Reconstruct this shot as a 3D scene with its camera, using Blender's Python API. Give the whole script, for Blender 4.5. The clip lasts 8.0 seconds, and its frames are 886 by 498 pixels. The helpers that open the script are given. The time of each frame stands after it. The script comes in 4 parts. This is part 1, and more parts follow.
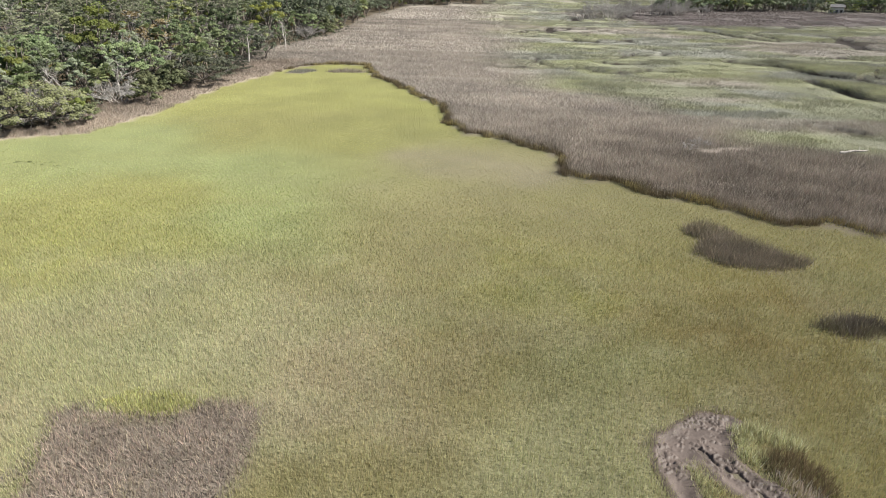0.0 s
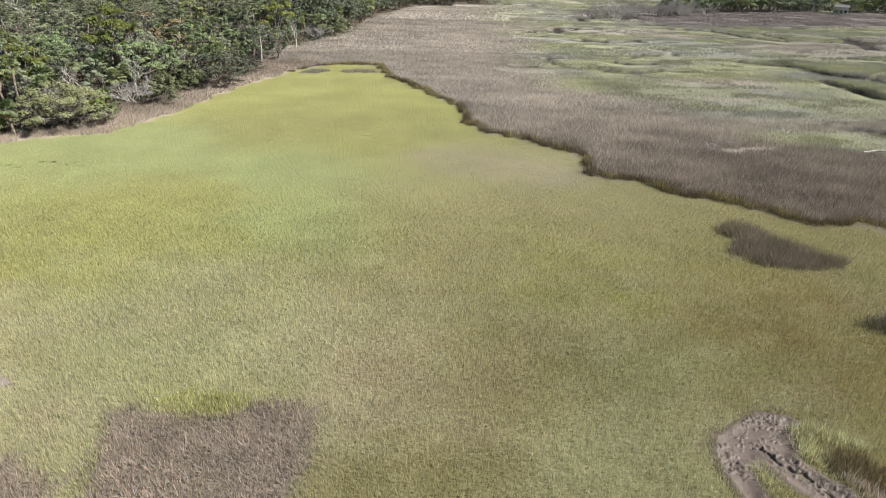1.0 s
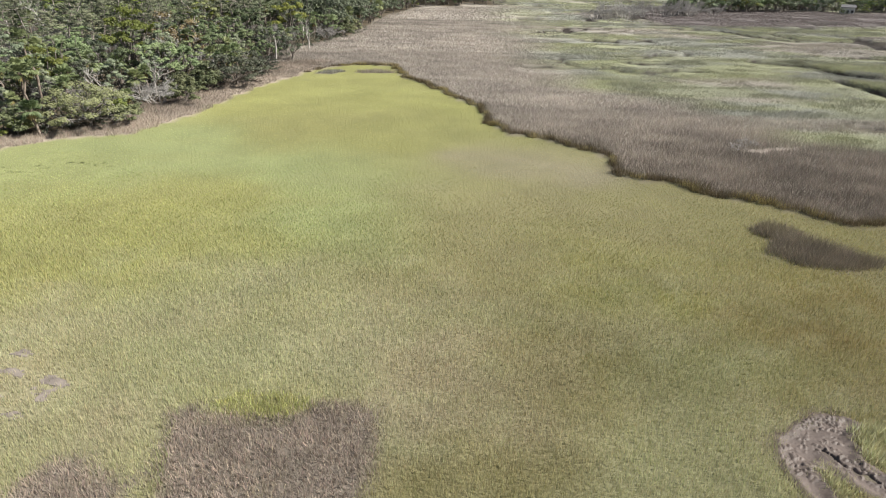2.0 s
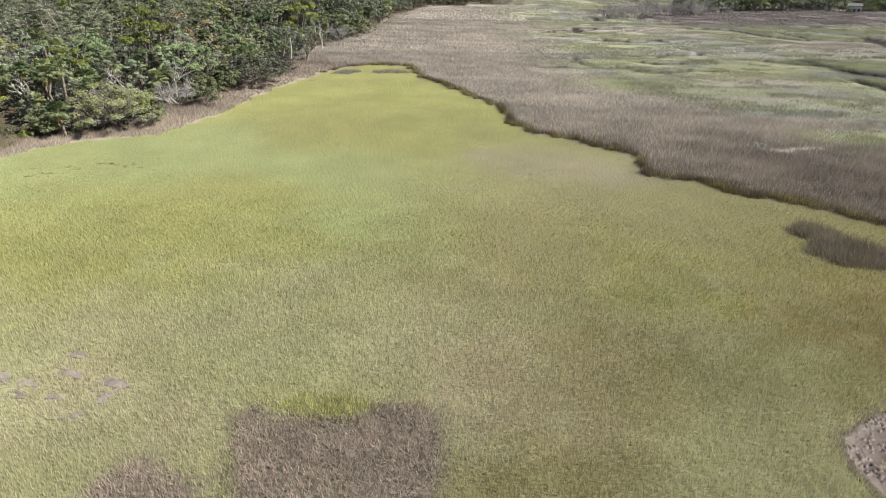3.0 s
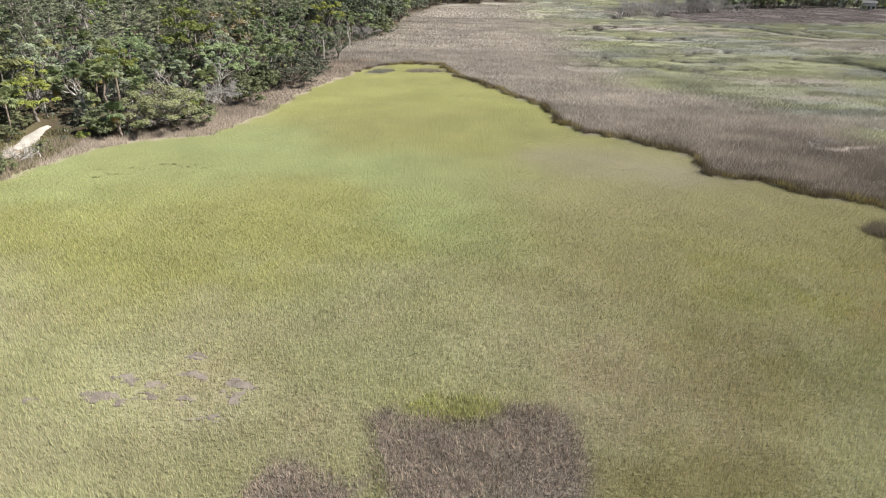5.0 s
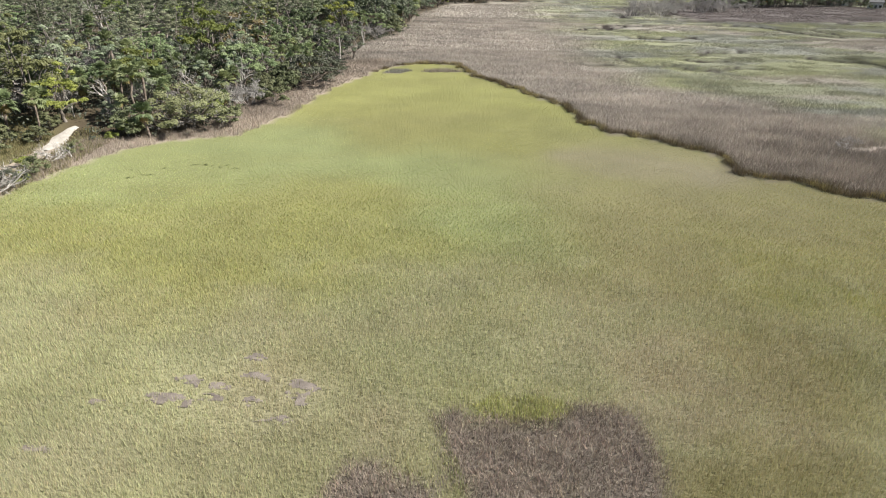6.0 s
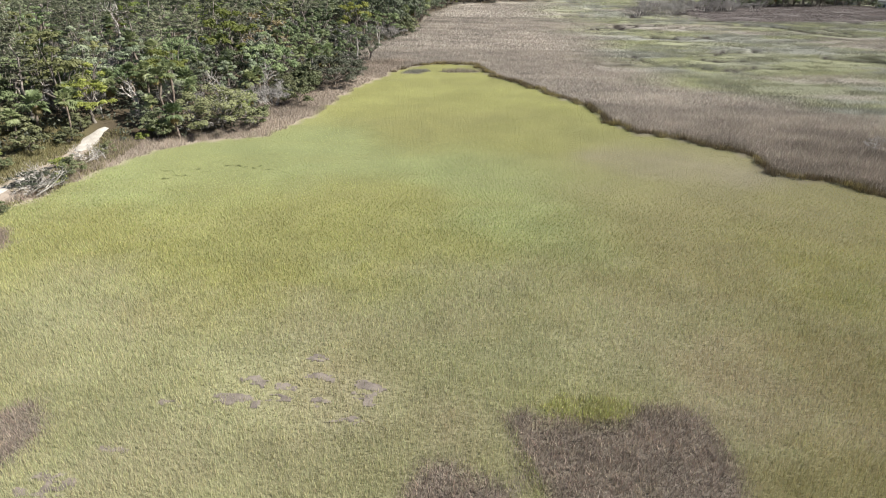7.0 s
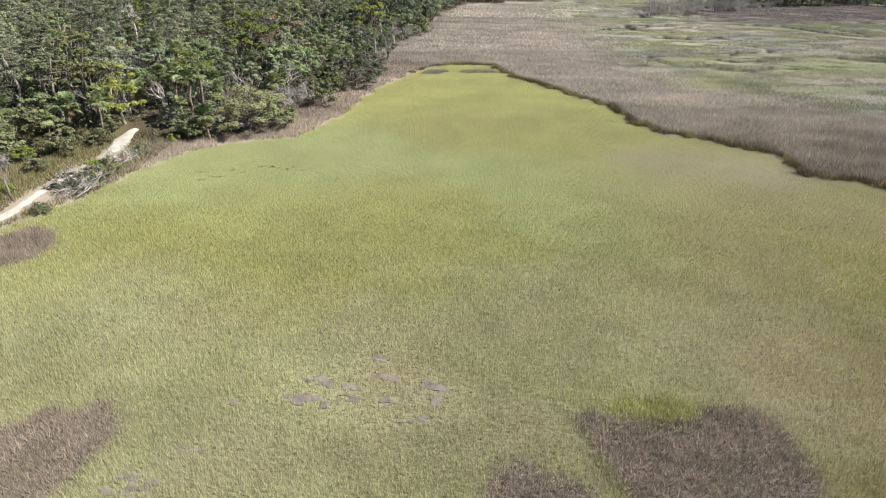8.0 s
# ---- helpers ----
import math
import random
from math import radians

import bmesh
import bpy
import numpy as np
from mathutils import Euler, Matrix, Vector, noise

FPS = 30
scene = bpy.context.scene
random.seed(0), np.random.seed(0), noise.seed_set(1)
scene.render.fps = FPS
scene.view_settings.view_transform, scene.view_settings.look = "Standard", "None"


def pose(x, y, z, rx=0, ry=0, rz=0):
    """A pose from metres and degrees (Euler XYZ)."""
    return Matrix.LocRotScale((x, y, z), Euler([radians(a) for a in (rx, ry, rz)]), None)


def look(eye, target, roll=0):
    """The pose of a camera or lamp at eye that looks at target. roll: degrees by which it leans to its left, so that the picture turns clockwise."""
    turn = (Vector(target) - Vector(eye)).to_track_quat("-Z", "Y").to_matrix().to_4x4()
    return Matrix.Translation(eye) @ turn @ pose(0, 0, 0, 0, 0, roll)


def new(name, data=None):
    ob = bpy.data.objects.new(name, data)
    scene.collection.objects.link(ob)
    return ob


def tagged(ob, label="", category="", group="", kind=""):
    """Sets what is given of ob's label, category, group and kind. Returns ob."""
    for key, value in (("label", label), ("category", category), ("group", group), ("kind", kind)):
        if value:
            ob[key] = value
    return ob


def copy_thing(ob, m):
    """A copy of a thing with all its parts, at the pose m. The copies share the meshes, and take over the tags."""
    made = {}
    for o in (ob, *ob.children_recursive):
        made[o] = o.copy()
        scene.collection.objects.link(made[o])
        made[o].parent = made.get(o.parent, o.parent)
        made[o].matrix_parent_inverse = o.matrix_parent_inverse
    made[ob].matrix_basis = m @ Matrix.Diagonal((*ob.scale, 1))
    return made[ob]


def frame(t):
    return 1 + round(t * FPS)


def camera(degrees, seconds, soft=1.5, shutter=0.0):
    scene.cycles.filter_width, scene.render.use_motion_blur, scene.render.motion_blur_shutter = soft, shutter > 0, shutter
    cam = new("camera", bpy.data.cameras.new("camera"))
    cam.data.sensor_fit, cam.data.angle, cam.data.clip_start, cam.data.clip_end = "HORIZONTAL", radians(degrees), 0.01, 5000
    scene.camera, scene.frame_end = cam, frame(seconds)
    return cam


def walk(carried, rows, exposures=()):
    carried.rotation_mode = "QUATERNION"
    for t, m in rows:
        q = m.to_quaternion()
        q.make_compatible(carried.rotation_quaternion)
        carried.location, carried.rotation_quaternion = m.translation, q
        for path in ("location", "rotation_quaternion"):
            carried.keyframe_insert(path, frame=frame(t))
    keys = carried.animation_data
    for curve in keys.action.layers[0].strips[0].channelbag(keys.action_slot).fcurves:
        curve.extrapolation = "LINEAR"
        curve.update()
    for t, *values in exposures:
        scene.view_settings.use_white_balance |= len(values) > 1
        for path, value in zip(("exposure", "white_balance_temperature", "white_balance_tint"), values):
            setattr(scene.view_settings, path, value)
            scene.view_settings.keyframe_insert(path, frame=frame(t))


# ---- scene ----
cam = camera(72.0, 8.0, soft=1.0)
PATH = [
    (0, (-0.627, 0.196, 19.681), (-0.623, 2.003, 18.823), 1.4),
    (0.5, (-1.931, 0.264, 19.568), (-1.926, 2.071, 18.711), 1.4),
    (1, (-3.357, 0.288, 19.499), (-3.351, 2.095, 18.643), 1.4),
    (1.5, (-4.761, 0.268, 19.493), (-4.756, 2.076, 18.637), 1.4),
    (3, (-9.133, 0.281, 19.495), (-9.132, 2.088, 18.638), 1.2),
    (3.5, (-10.665, 0.207, 19.541), (-10.664, 2.014, 18.682), 1.1),
    (4, (-12.22, 0.227, 19.534), (-12.221, 2.033, 18.675), 1.1),
    (4.5, (-13.782, 0.178, 19.599), (-13.785, 1.983, 18.738), 1.1),
    (6, (-18.587, 0.108, 19.694), (-18.592, 1.911, 18.829), 1.0),
    (6.5, (-20.206, 0.043, 19.756), (-20.213, 1.846, 18.891), 1.0),
    (7, (-21.827, -0.007, 19.785), (-21.837, 1.795, 18.919), 0.9),
    (7.5, (-23.482, -0.105, 19.858), (-23.494, 1.697, 18.99), 0.9),
    (8, (-25.109, -0.205, 19.905), (-25.124, 1.597, 19.038), 0.8),
]
walk(cam, [(t, look(eye, target, roll)) for t, eye, target, roll in PATH])

# ---- light ----
SUN_AZ, SUN_EL = 97.0, 46.0  # degrees clockwise from straight ahead (+y), and above the horizon
world = bpy.data.worlds.new("sky")
scene.world = world
world.use_nodes = True
wn = world.node_tree
sky = wn.nodes.new("ShaderNodeTexSky")
sky.sky_type, sky.sun_disc = "NISHITA", False
sky.sun_elevation, sky.sun_rotation = radians(SUN_EL), radians(SUN_AZ)
sky.air_density, sky.dust_density = 1.0, 1.6
wn.links.new(sky.outputs["Color"], wn.nodes["Background"].inputs["Color"])
wn.nodes["Background"].inputs["Strength"].default_value = 0.045
sun = new("sun", bpy.data.lights.new("sun", "SUN"))
sun.data.energy, sun.data.angle, sun.data.color = 5.0, radians(0.6), (1.0, 0.95, 0.87)
sa, se = radians(SUN_AZ), radians(SUN_EL)
sun.matrix_world = look((60, 60, 120), (60 - math.sin(sa) * math.cos(se), 60 - math.cos(sa) * math.cos(se), 120 - math.sin(se)))
scene.view_settings.exposure = 0.72

# ---- small tools ----
rng = np.random.default_rng(7)


def lin(r, g, b):
    """Linear colour from everyday 0-255 values."""
    return tuple(((c / 255) / 12.92 if c < 10 else ((c / 255 + 0.055) / 1.055) ** 2.4) for c in (r, g, b))


def vnoise(x, y, seed=0):
    xi, yi = np.floor(x).astype(np.int64), np.floor(y).astype(np.int64)
    fx, fy = x - xi, y - yi
    fx, fy = fx * fx * (3 - 2 * fx), fy * fy * (3 - 2 * fy)

    def lattice(i, j):
        n = (i * 374761393 + j * 668265263 + seed * 974634777) & 0xFFFFFFFF
        n = ((n ^ (n >> 13)) * 1274126177) & 0xFFFFFFFF
        return ((n ^ (n >> 16)) & 0xFFFF) / 65535.0
    a = lattice(xi, yi) * (1 - fx) + lattice(xi + 1, yi) * fx
    b = lattice(xi, yi + 1) * (1 - fx) + lattice(xi + 1, yi + 1) * fx
    return a * (1 - fy) + b * fy


def fbm(x, y, size, octaves=3, seed=0):
    """Fractal noise, 0 to 1, with its largest forms of that size in metres."""
    total, amp, norm = 0, 1.0, 0
    for o in range(octaves):
        total = total + amp * vnoise(np.asarray(x) / size * 2 ** o + 17.3 * o, np.asarray(y) / size * 2 ** o - 9.1 * o, seed + o)
        norm += amp
        amp *= 0.5
    return total / norm


def smooth(a, b, v):
    t = np.clip((v - a) / (b - a), 0, 1)
    return t * t * (3 - 2 * t)


def inside(x, y, poly):
    hit = np.zeros(np.shape(x), bool)
    for (x0, y0), (x1, y1) in zip(poly, poly[1:] + poly[:1]):
        if y0 != y1:
            hit ^= ((y0 > y) != (y1 > y)) & (x < (x1 - x0) * (y - y0) / (y1 - y0) + x0)
    return hit


def far_from(x, y, line):
    """The distance to a line of points."""
    best = np.full(np.shape(x), 1e9)
    for (x0, y0), (x1, y1) in zip(line, line[1:]):
        dx, dy = x1 - x0, y1 - y0
        t = np.clip(((x - x0) * dx + (y - y0) * dy) / (dx * dx + dy * dy), 0, 1)
        best = np.minimum(best, np.hypot(x - x0 - t * dx, y - y0 - t * dy))
    return best


def make_mesh(name, verts, faces, colours=None, soft=False):
    """A mesh from arrays; all faces have the same number of corners."""
    me = bpy.data.meshes.new(name)
    verts, faces = np.asarray(verts, np.float32), np.asarray(faces, np.int32)
    n, k = faces.shape
    me.vertices.add(len(verts))
    me.vertices.foreach_set("co", verts.ravel())
    me.loops.add(n * k)
    me.loops.foreach_set("vertex_index", faces.ravel())
    me.polygons.add(n)
    me.polygons.foreach_set("loop_start", np.arange(0, n * k, k, dtype=np.int32))
    me.polygons.foreach_set("use_smooth", np.full(n, soft))
    if colours is not None:
        layer = me.color_attributes.new("tint", "FLOAT_COLOR", "POINT")
        layer.data.foreach_set("color", np.concatenate([colours, np.ones((len(colours), 1))], 1).astype(np.float32).ravel())
    me.update(calc_edges=True)
    me.validate()
    return me


def thing(name, me, material, label="", category="", group="", kind=""):
    if material:
        me.materials.append(material)
    return tagged(new(name, me), label, category, group, kind)


def piece(name, me, material, parent, label=""):
    if material and not me.materials:
        me.materials.append(material)
    ob = new(name, me)
    ob.parent = parent
    return tagged(ob, label)


# ---- materials ----
def start_material(name, rough=0.7, spec=0.3):
    m = bpy.data.materials.new(name)
    m.use_nodes = True
    n, l = m.node_tree.nodes, m.node_tree.links
    b = n["Principled BSDF"]
    b.inputs["Roughness"].default_value = rough
    b.inputs["Specular IOR Level"].default_value = spec
    b.inputs["Diffuse Roughness"].default_value = 0.55
    return m, n, l, b


def thin_leaf(n, l, b, colour, share):
    """Lets part of the light through, as blades and leaves do."""
    t, mix = n.new("ShaderNodeBsdfTranslucent"), n.new("ShaderNodeMixShader")
    mix.inputs[0].default_value = share
    l.new(colour, t.inputs["Color"])
    l.new(b.outputs[0], mix.inputs[1])
    l.new(t.outputs[0], mix.inputs[2])
    l.new(mix.outputs[0], n["Material Output"].inputs["Surface"])


def grass_material(name, share=0.3, rough=0.55):
    m, n, l, b = start_material(name, rough, 0.25)
    a = n.new("ShaderNodeAttribute")
    a.attribute_name = "tint"
    l.new(a.outputs["Color"], b.inputs["Base Color"])
    thin_leaf(n, l, b, a.outputs["Color"], share)
    return m


def ground_material():
    m, n, l, b = start_material("marsh_ground", 0.85, 0.2)
    a = n.new("ShaderNodeAttribute")
    a.attribute_name = "tint"
    geo, no, no2 = n.new("ShaderNodeNewGeometry"), n.new("ShaderNodeTexNoise"), n.new("ShaderNodeTexNoise")
    no.inputs["Scale"].default_value, no.inputs["Detail"].default_value = 9.0, 5
    no2.inputs["Scale"].default_value, no2.inputs["Detail"].default_value = 0.13, 5
    ramp, mul, mul2 = n.new("ShaderNodeMapRange"), n.new("ShaderNodeMix"), n.new("ShaderNodeMapRange")
    for no_, r_, lo, hi in ((no, ramp, 0.78, 1.2), (no2, mul2, 0.92, 1.08)):
        l.new(geo.outputs["Position"], no_.inputs["Vector"])
        l.new(no_.outputs["Fac"], r_.inputs["Value"])
        r_.inputs["From Min"].default_value, r_.inputs["From Max"].default_value = 0.3, 0.7
        r_.inputs["To Min"].default_value, r_.inputs["To Max"].default_value = lo, hi
    both = n.new("ShaderNodeMath")
    both.operation = "MULTIPLY"
    l.new(ramp.outputs[0], both.inputs[0])
    l.new(mul2.outputs[0], both.inputs[1])
    v = n.new("ShaderNodeVectorMath")
    v.operation = "SCALE"
    l.new(a.outputs["Color"], v.inputs[0])
    l.new(both.outputs[0], v.inputs["Scale"])
    l.new(v.outputs[0], b.inputs["Base Color"])
    bump = n.new("ShaderNodeBump")
    bump.inputs["Strength"].default_value, bump.inputs["Distance"].default_value = 0.6, 0.05
    l.new(no.outputs["Fac"], bump.inputs["Height"])
    l.new(bump.outputs[0], b.inputs["Normal"])
    return m


def mottled(name, dark, light, size, rough=0.8, bump_d=0.02, spec=0.3):
    """Two colours mixed by noise at two scales, with fine relief."""
    m, n, l, b = start_material(name, rough, spec)
    geo, big, fine = n.new("ShaderNodeNewGeometry"), n.new("ShaderNodeTexNoise"), n.new("ShaderNodeTexNoise")
    big.inputs["Scale"].default_value, big.inputs["Detail"].default_value = 1 / size, 6
    fine.inputs["Scale"].default_value, fine.inputs["Detail"].default_value = 9 / size, 4
    for q in (big, fine):
        l.new(geo.outputs["Position"], q.inputs["Vector"])
    add, ramp = n.new("ShaderNodeMath"), n.new("ShaderNodeValToRGB")
    add.operation = "MULTIPLY_ADD"
    add.inputs[1].default_value = 0.45
    l.new(fine.outputs["Fac"], add.inputs[0])
    sub = n.new("ShaderNodeMath")
    sub.operation = "SUBTRACT"
    sub.inputs[1].default_value = 0.22
    l.new(big.outputs["Fac"], sub.inputs[0])
    l.new(sub.outputs[0], add.inputs[2])
    ramp.color_ramp.elements[0].position, ramp.color_ramp.elements[1].position = 0.33, 0.68
    ramp.color_ramp.elements[0].color, ramp.color_ramp.elements[1].color = (*dark, 1), (*light, 1)
    l.new(add.outputs[0], ramp.inputs[0])
    l.new(ramp.outputs[0], b.inputs["Base Color"])
    bump = n.new("ShaderNodeBump")
    bump.inputs["Strength"].default_value, bump.inputs["Distance"].default_value = 0.7, bump_d
    l.new(fine.outputs["Fac"], bump.inputs["Height"])
    l.new(bump.outputs[0], b.inputs["Normal"])
    return m


def foliage(name, dark, light, share=0.12, rough=0.5):
    """Leaves: each leaf clump and each tree takes its own shade between the two colours."""
    m, n, l, b = start_material(name, rough, 0.3)
    geo, info, no = n.new("ShaderNodeNewGeometry"), n.new("ShaderNodeObjectInfo"), n.new("ShaderNodeTexNoise")
    no.inputs["Scale"].default_value, no.inputs["Detail"].default_value = 0.7, 4
    l.new(geo.outputs["Position"], no.inputs["Vector"])
    a, c = n.new("ShaderNodeMath"), n.new("ShaderNodeMath")
    a.operation = c.operation = "MULTIPLY_ADD"
    a.inputs[1].default_value, c.inputs[1].default_value = 0.14, 0.54
    sub = n.new("ShaderNodeMath")
    sub.operation, sub.inputs[1].default_value = "MULTIPLY_ADD", 0.9
    sub.inputs[2].default_value = -0.28
    l.new(no.outputs["Fac"], sub.inputs[0])
    l.new(geo.outputs["Random Per Island"], a.inputs[0])
    l.new(info.outputs["Random"], c.inputs[0])
    l.new(sub.outputs[0], a.inputs[2])
    l.new(a.outputs[0], c.inputs[2])
    ramp = n.new("ShaderNodeValToRGB")
    ramp.color_ramp.elements[0].color, ramp.color_ramp.elements[1].color = (*dark, 1), (*light, 1)
    ramp.color_ramp.elements[0].position, ramp.color_ramp.elements[1].position = 0.1, 0.95
    l.new(c.outputs[0], ramp.inputs[0])
    other, part_of, hue, sat = n.new("ShaderNodeMath"), n.new("ShaderNodeMath"), n.new("ShaderNodeMapRange"), n.new("ShaderNodeHueSaturation")
    other.operation, other.inputs[1].default_value = "MULTIPLY", 7.31
    part_of.operation = "FRACT"
    l.new(info.outputs["Random"], other.inputs[0])
    l.new(other.outputs[0], part_of.inputs[0])
    l.new(part_of.outputs[0], hue.inputs["Value"])
    hue.inputs["To Min"].default_value, hue.inputs["To Max"].default_value = 0.503, 0.535
    l.new(hue.outputs[0], sat.inputs["Hue"])
    sat.inputs["Saturation"].default_value = 0.84
    l.new(ramp.outputs[0], sat.inputs["Color"])
    l.new(sat.outputs[0], b.inputs["Base Color"])
    thin_leaf(n, l, b, sat.outputs[0], share)
    return m


GROUND = ground_material()
GRASS = grass_material("marsh_grass_blades", 0.36)
RUSH = grass_material("rush_stems", 0.22, 0.65)
MARSH = grass_material("tall_marsh_blades", 0.45, 0.65)
GREY_MUD = mottled("grey_mud", (0.15, 0.129, 0.113), (0.25, 0.218, 0.19), 0.6, 0.6, 0.03, 0.4)
SAND = mottled("white_sand", (0.34, 0.315, 0.28), (0.52, 0.495, 0.455), 1.5, 0.9, 0.03, 0.1)
MUD = mottled("wet_mud", (0.10, 0.078, 0.067), (0.185, 0.148, 0.128), 0.9, 0.6, 0.012, 0.4)
BARK = mottled("grey_bark", (0.10, 0.085, 0.07), (0.30, 0.27, 0.24), 0.5, 0.85, 0.03)
PINE_BARK = mottled("pale_pine_bark", (0.20, 0.17, 0.15), (0.46, 0.42, 0.38), 0.4, 0.85, 0.03)
PALM_BARK = mottled("palm_bark", (0.13, 0.10, 0.08), (0.33, 0.28, 0.23), 0.3, 0.9, 0.04)
BLEACHED = mottled("bleached_wood", (0.30, 0.28, 0.26), (0.68, 0.65, 0.61), 0.5, 0.8, 0.02)
TWIGS = foliage("grey_twigs", (0.21, 0.195, 0.185), (0.48, 0.455, 0.44), 0.05, 0.8)
OAK = foliage("oak_leaves", (0.028, 0.045, 0.016), (0.39, 0.465, 0.185), 0.14)
OAK_GREY = foliage("mossy_oak_leaves", (0.045, 0.06, 0.032), (0.43, 0.485, 0.29), 0.14)
LIME = foliage("yellow_green_leaves", (0.14, 0.165, 0.018), (0.45, 0.47, 0.06), 0.3)
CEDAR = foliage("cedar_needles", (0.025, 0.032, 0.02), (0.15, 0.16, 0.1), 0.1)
OLIVE = foliage("olive_leaves", (0.06, 0.065, 0.02), (0.36, 0.365, 0.12), 0.15)
PINE = foliage("pine_needles", (0.06, 0.068, 0.036), (0.41, 0.43, 0.245), 0.18)
PALM = foliage("palm_fronds", (0.06, 0.09, 0.028), (0.42, 0.46, 0.19), 0.25, 0.4)
PALM_DRY = foliage("dry_palm_fronds", (0.22, 0.12, 0.03), (0.50, 0.36, 0.12), 0.2)
RUSSET = foliage("russet_leaves", (0.12, 0.075, 0.03), (0.40, 0.28, 0.13))
BRUSH = foliage("mixed_brush", (0.055, 0.062, 0.026), (0.33, 0.34, 0.14), 0.15)

# ---- plan of the marsh ----
REED_LINE = [(-31, 121), (-27.5, 126.5), (-22, 129.5), (-17.2, 128), (-15.2, 120.5), (-13.8, 115), (-9.4, 109), (-4.1, 97), (-1.2, 92), (-0.6, 82.6), (2.4, 76), (5.9, 74.8), (8.6, 71.2),
             (11.6, 69), (12.1, 65.8), (11.4, 61.2), (13.8, 58.6), (16.4, 58.7), (18.2, 56.1), (21.3, 54), (24.1, 53), (26.1, 50.4), (29, 47.4), (32.4, 48.3), (35.3, 45.6), (48, 40), (90, 24), (400, -60)]
SHORE_LINE = [(-400, -60), (-95, 5), (-67, 30), (-61, 39), (-59.8, 46), (-58, 52), (-57, 58.4), (-54.6, 65.4), (-51.8, 68.5), (-44.2, 72.2), (-40.4, 82.5), (-39.0, 95), (-37, 103.5), (-34.8, 110), (-32.6, 118), (-31, 121)]
MEADOW = REED_LINE + [(400, -600), (-400, -600)] + SHORE_LINE[:-1]
FOREST_Y = [-300, 10, 40, 58, 66, 70, 74, 90, 103, 122, 142, 182, 246, 295, 325, 420]
FOREST_X = [-120, -84, -76, -70, -64, -52, -46.5, -47, -41.5, -44, -42.5, -30.5, -27, -17, 20, 24]
GREEN_LINE = [(18, 330), (17.6, 192), (12, 136), (20.5, 111), (30.4, 93.6), (33, 72), (47.6, 64.5), (75, 52), (300, 10)]
CREEKS = [  # half width and line
    (1.5, [(66, 146), (69.3, 142.7), (72.9, 140.8), (75.3, 135.8), (76.1, 129.6), (79.2, 126.7), (84, 121), (92, 116)]),
    (1.5, [(70, 224), (75.4, 221.9), (85.1, 218.6), (91.1, 200.1), (96, 192)]),
    (1.7, [(124.3, 205.5), (120.3, 194.4), (117.7, 184.6), (113.7, 175.4), (118.2, 173.9), (128, 172)]),
    (1.0, [(70.9, 121.8), (70.9, 116), (71.8, 112.4), (71.3, 105.9), (72.9, 103.8), (78, 100)]),
    (0.5, [(51.5, 83.6), (53.7, 83.2), (55, 81)]),
    (0.4, [(11.2, 131.4), (18.1, 130.3), (24, 131)]),
    (0.6, [(31, 200), (35.3, 195.8), (42, 194)]),
    (0.5, [(33.4, 141.2), (36, 139), (42, 139.5)]),
    (0.5, [(30, 127), (33.5, 126.2), (41.7, 130.9), (46, 130)]),
]
SAND_PATH = [(-62.6, 71.2), (-62.9, 68.4), (-62.0, 63.4), (-61.8, 60.5), (-62.2, 57), (-62.4, 52), (-61.9, 46.5), (-63.2, 38), (-69.5, 26)]


def forest_edge(y):
    return np.interp(y, FOREST_Y, FOREST_X)


def oval(x, y, cx, cy, rx, ry, turn=0.0, wobble=0.25, seed=3):
    """Below 1 inside an uneven oval."""
    c, s = math.cos(radians(turn)), math.sin(radians(turn))
    u, v = ((x - cx) * c + (y - cy) * s) / rx, (-(x - cx) * s + (y - cy) * c) / ry
    return (np.abs(u) ** 2.4 + np.abs(v) ** 2.4) ** (1 / 2.4) + wobble * 2 * (fbm(x, y, 1.8, 3, seed) - 0.5)


def within(x, y, poly, depth, wobble=0.12, size=1.4, seed=3):
    """Below 1 inside an outline, above it outside; its border wanders."""
    x, y = np.asarray(x, float), np.asarray(y, float)
    out = np.full(x.shape, 9.0)
    px_, py_ = [p[0] for p in poly], [p[1] for p in poly]
    near = (x > min(px_) - 4) & (x < max(px_) + 4) & (y > min(py_) - 4) & (y < max(py_) + 4)
    if near.any():
        u, w = x[near], y[near]
        d = far_from(u, w, poly + poly[:1]) * np.where(inside(u, w, poly), -1, 1)
        out[near] = 1 + d / depth + wobble * 2 * (fbm(u, w, size, 3, seed) - 0.5)
    return out


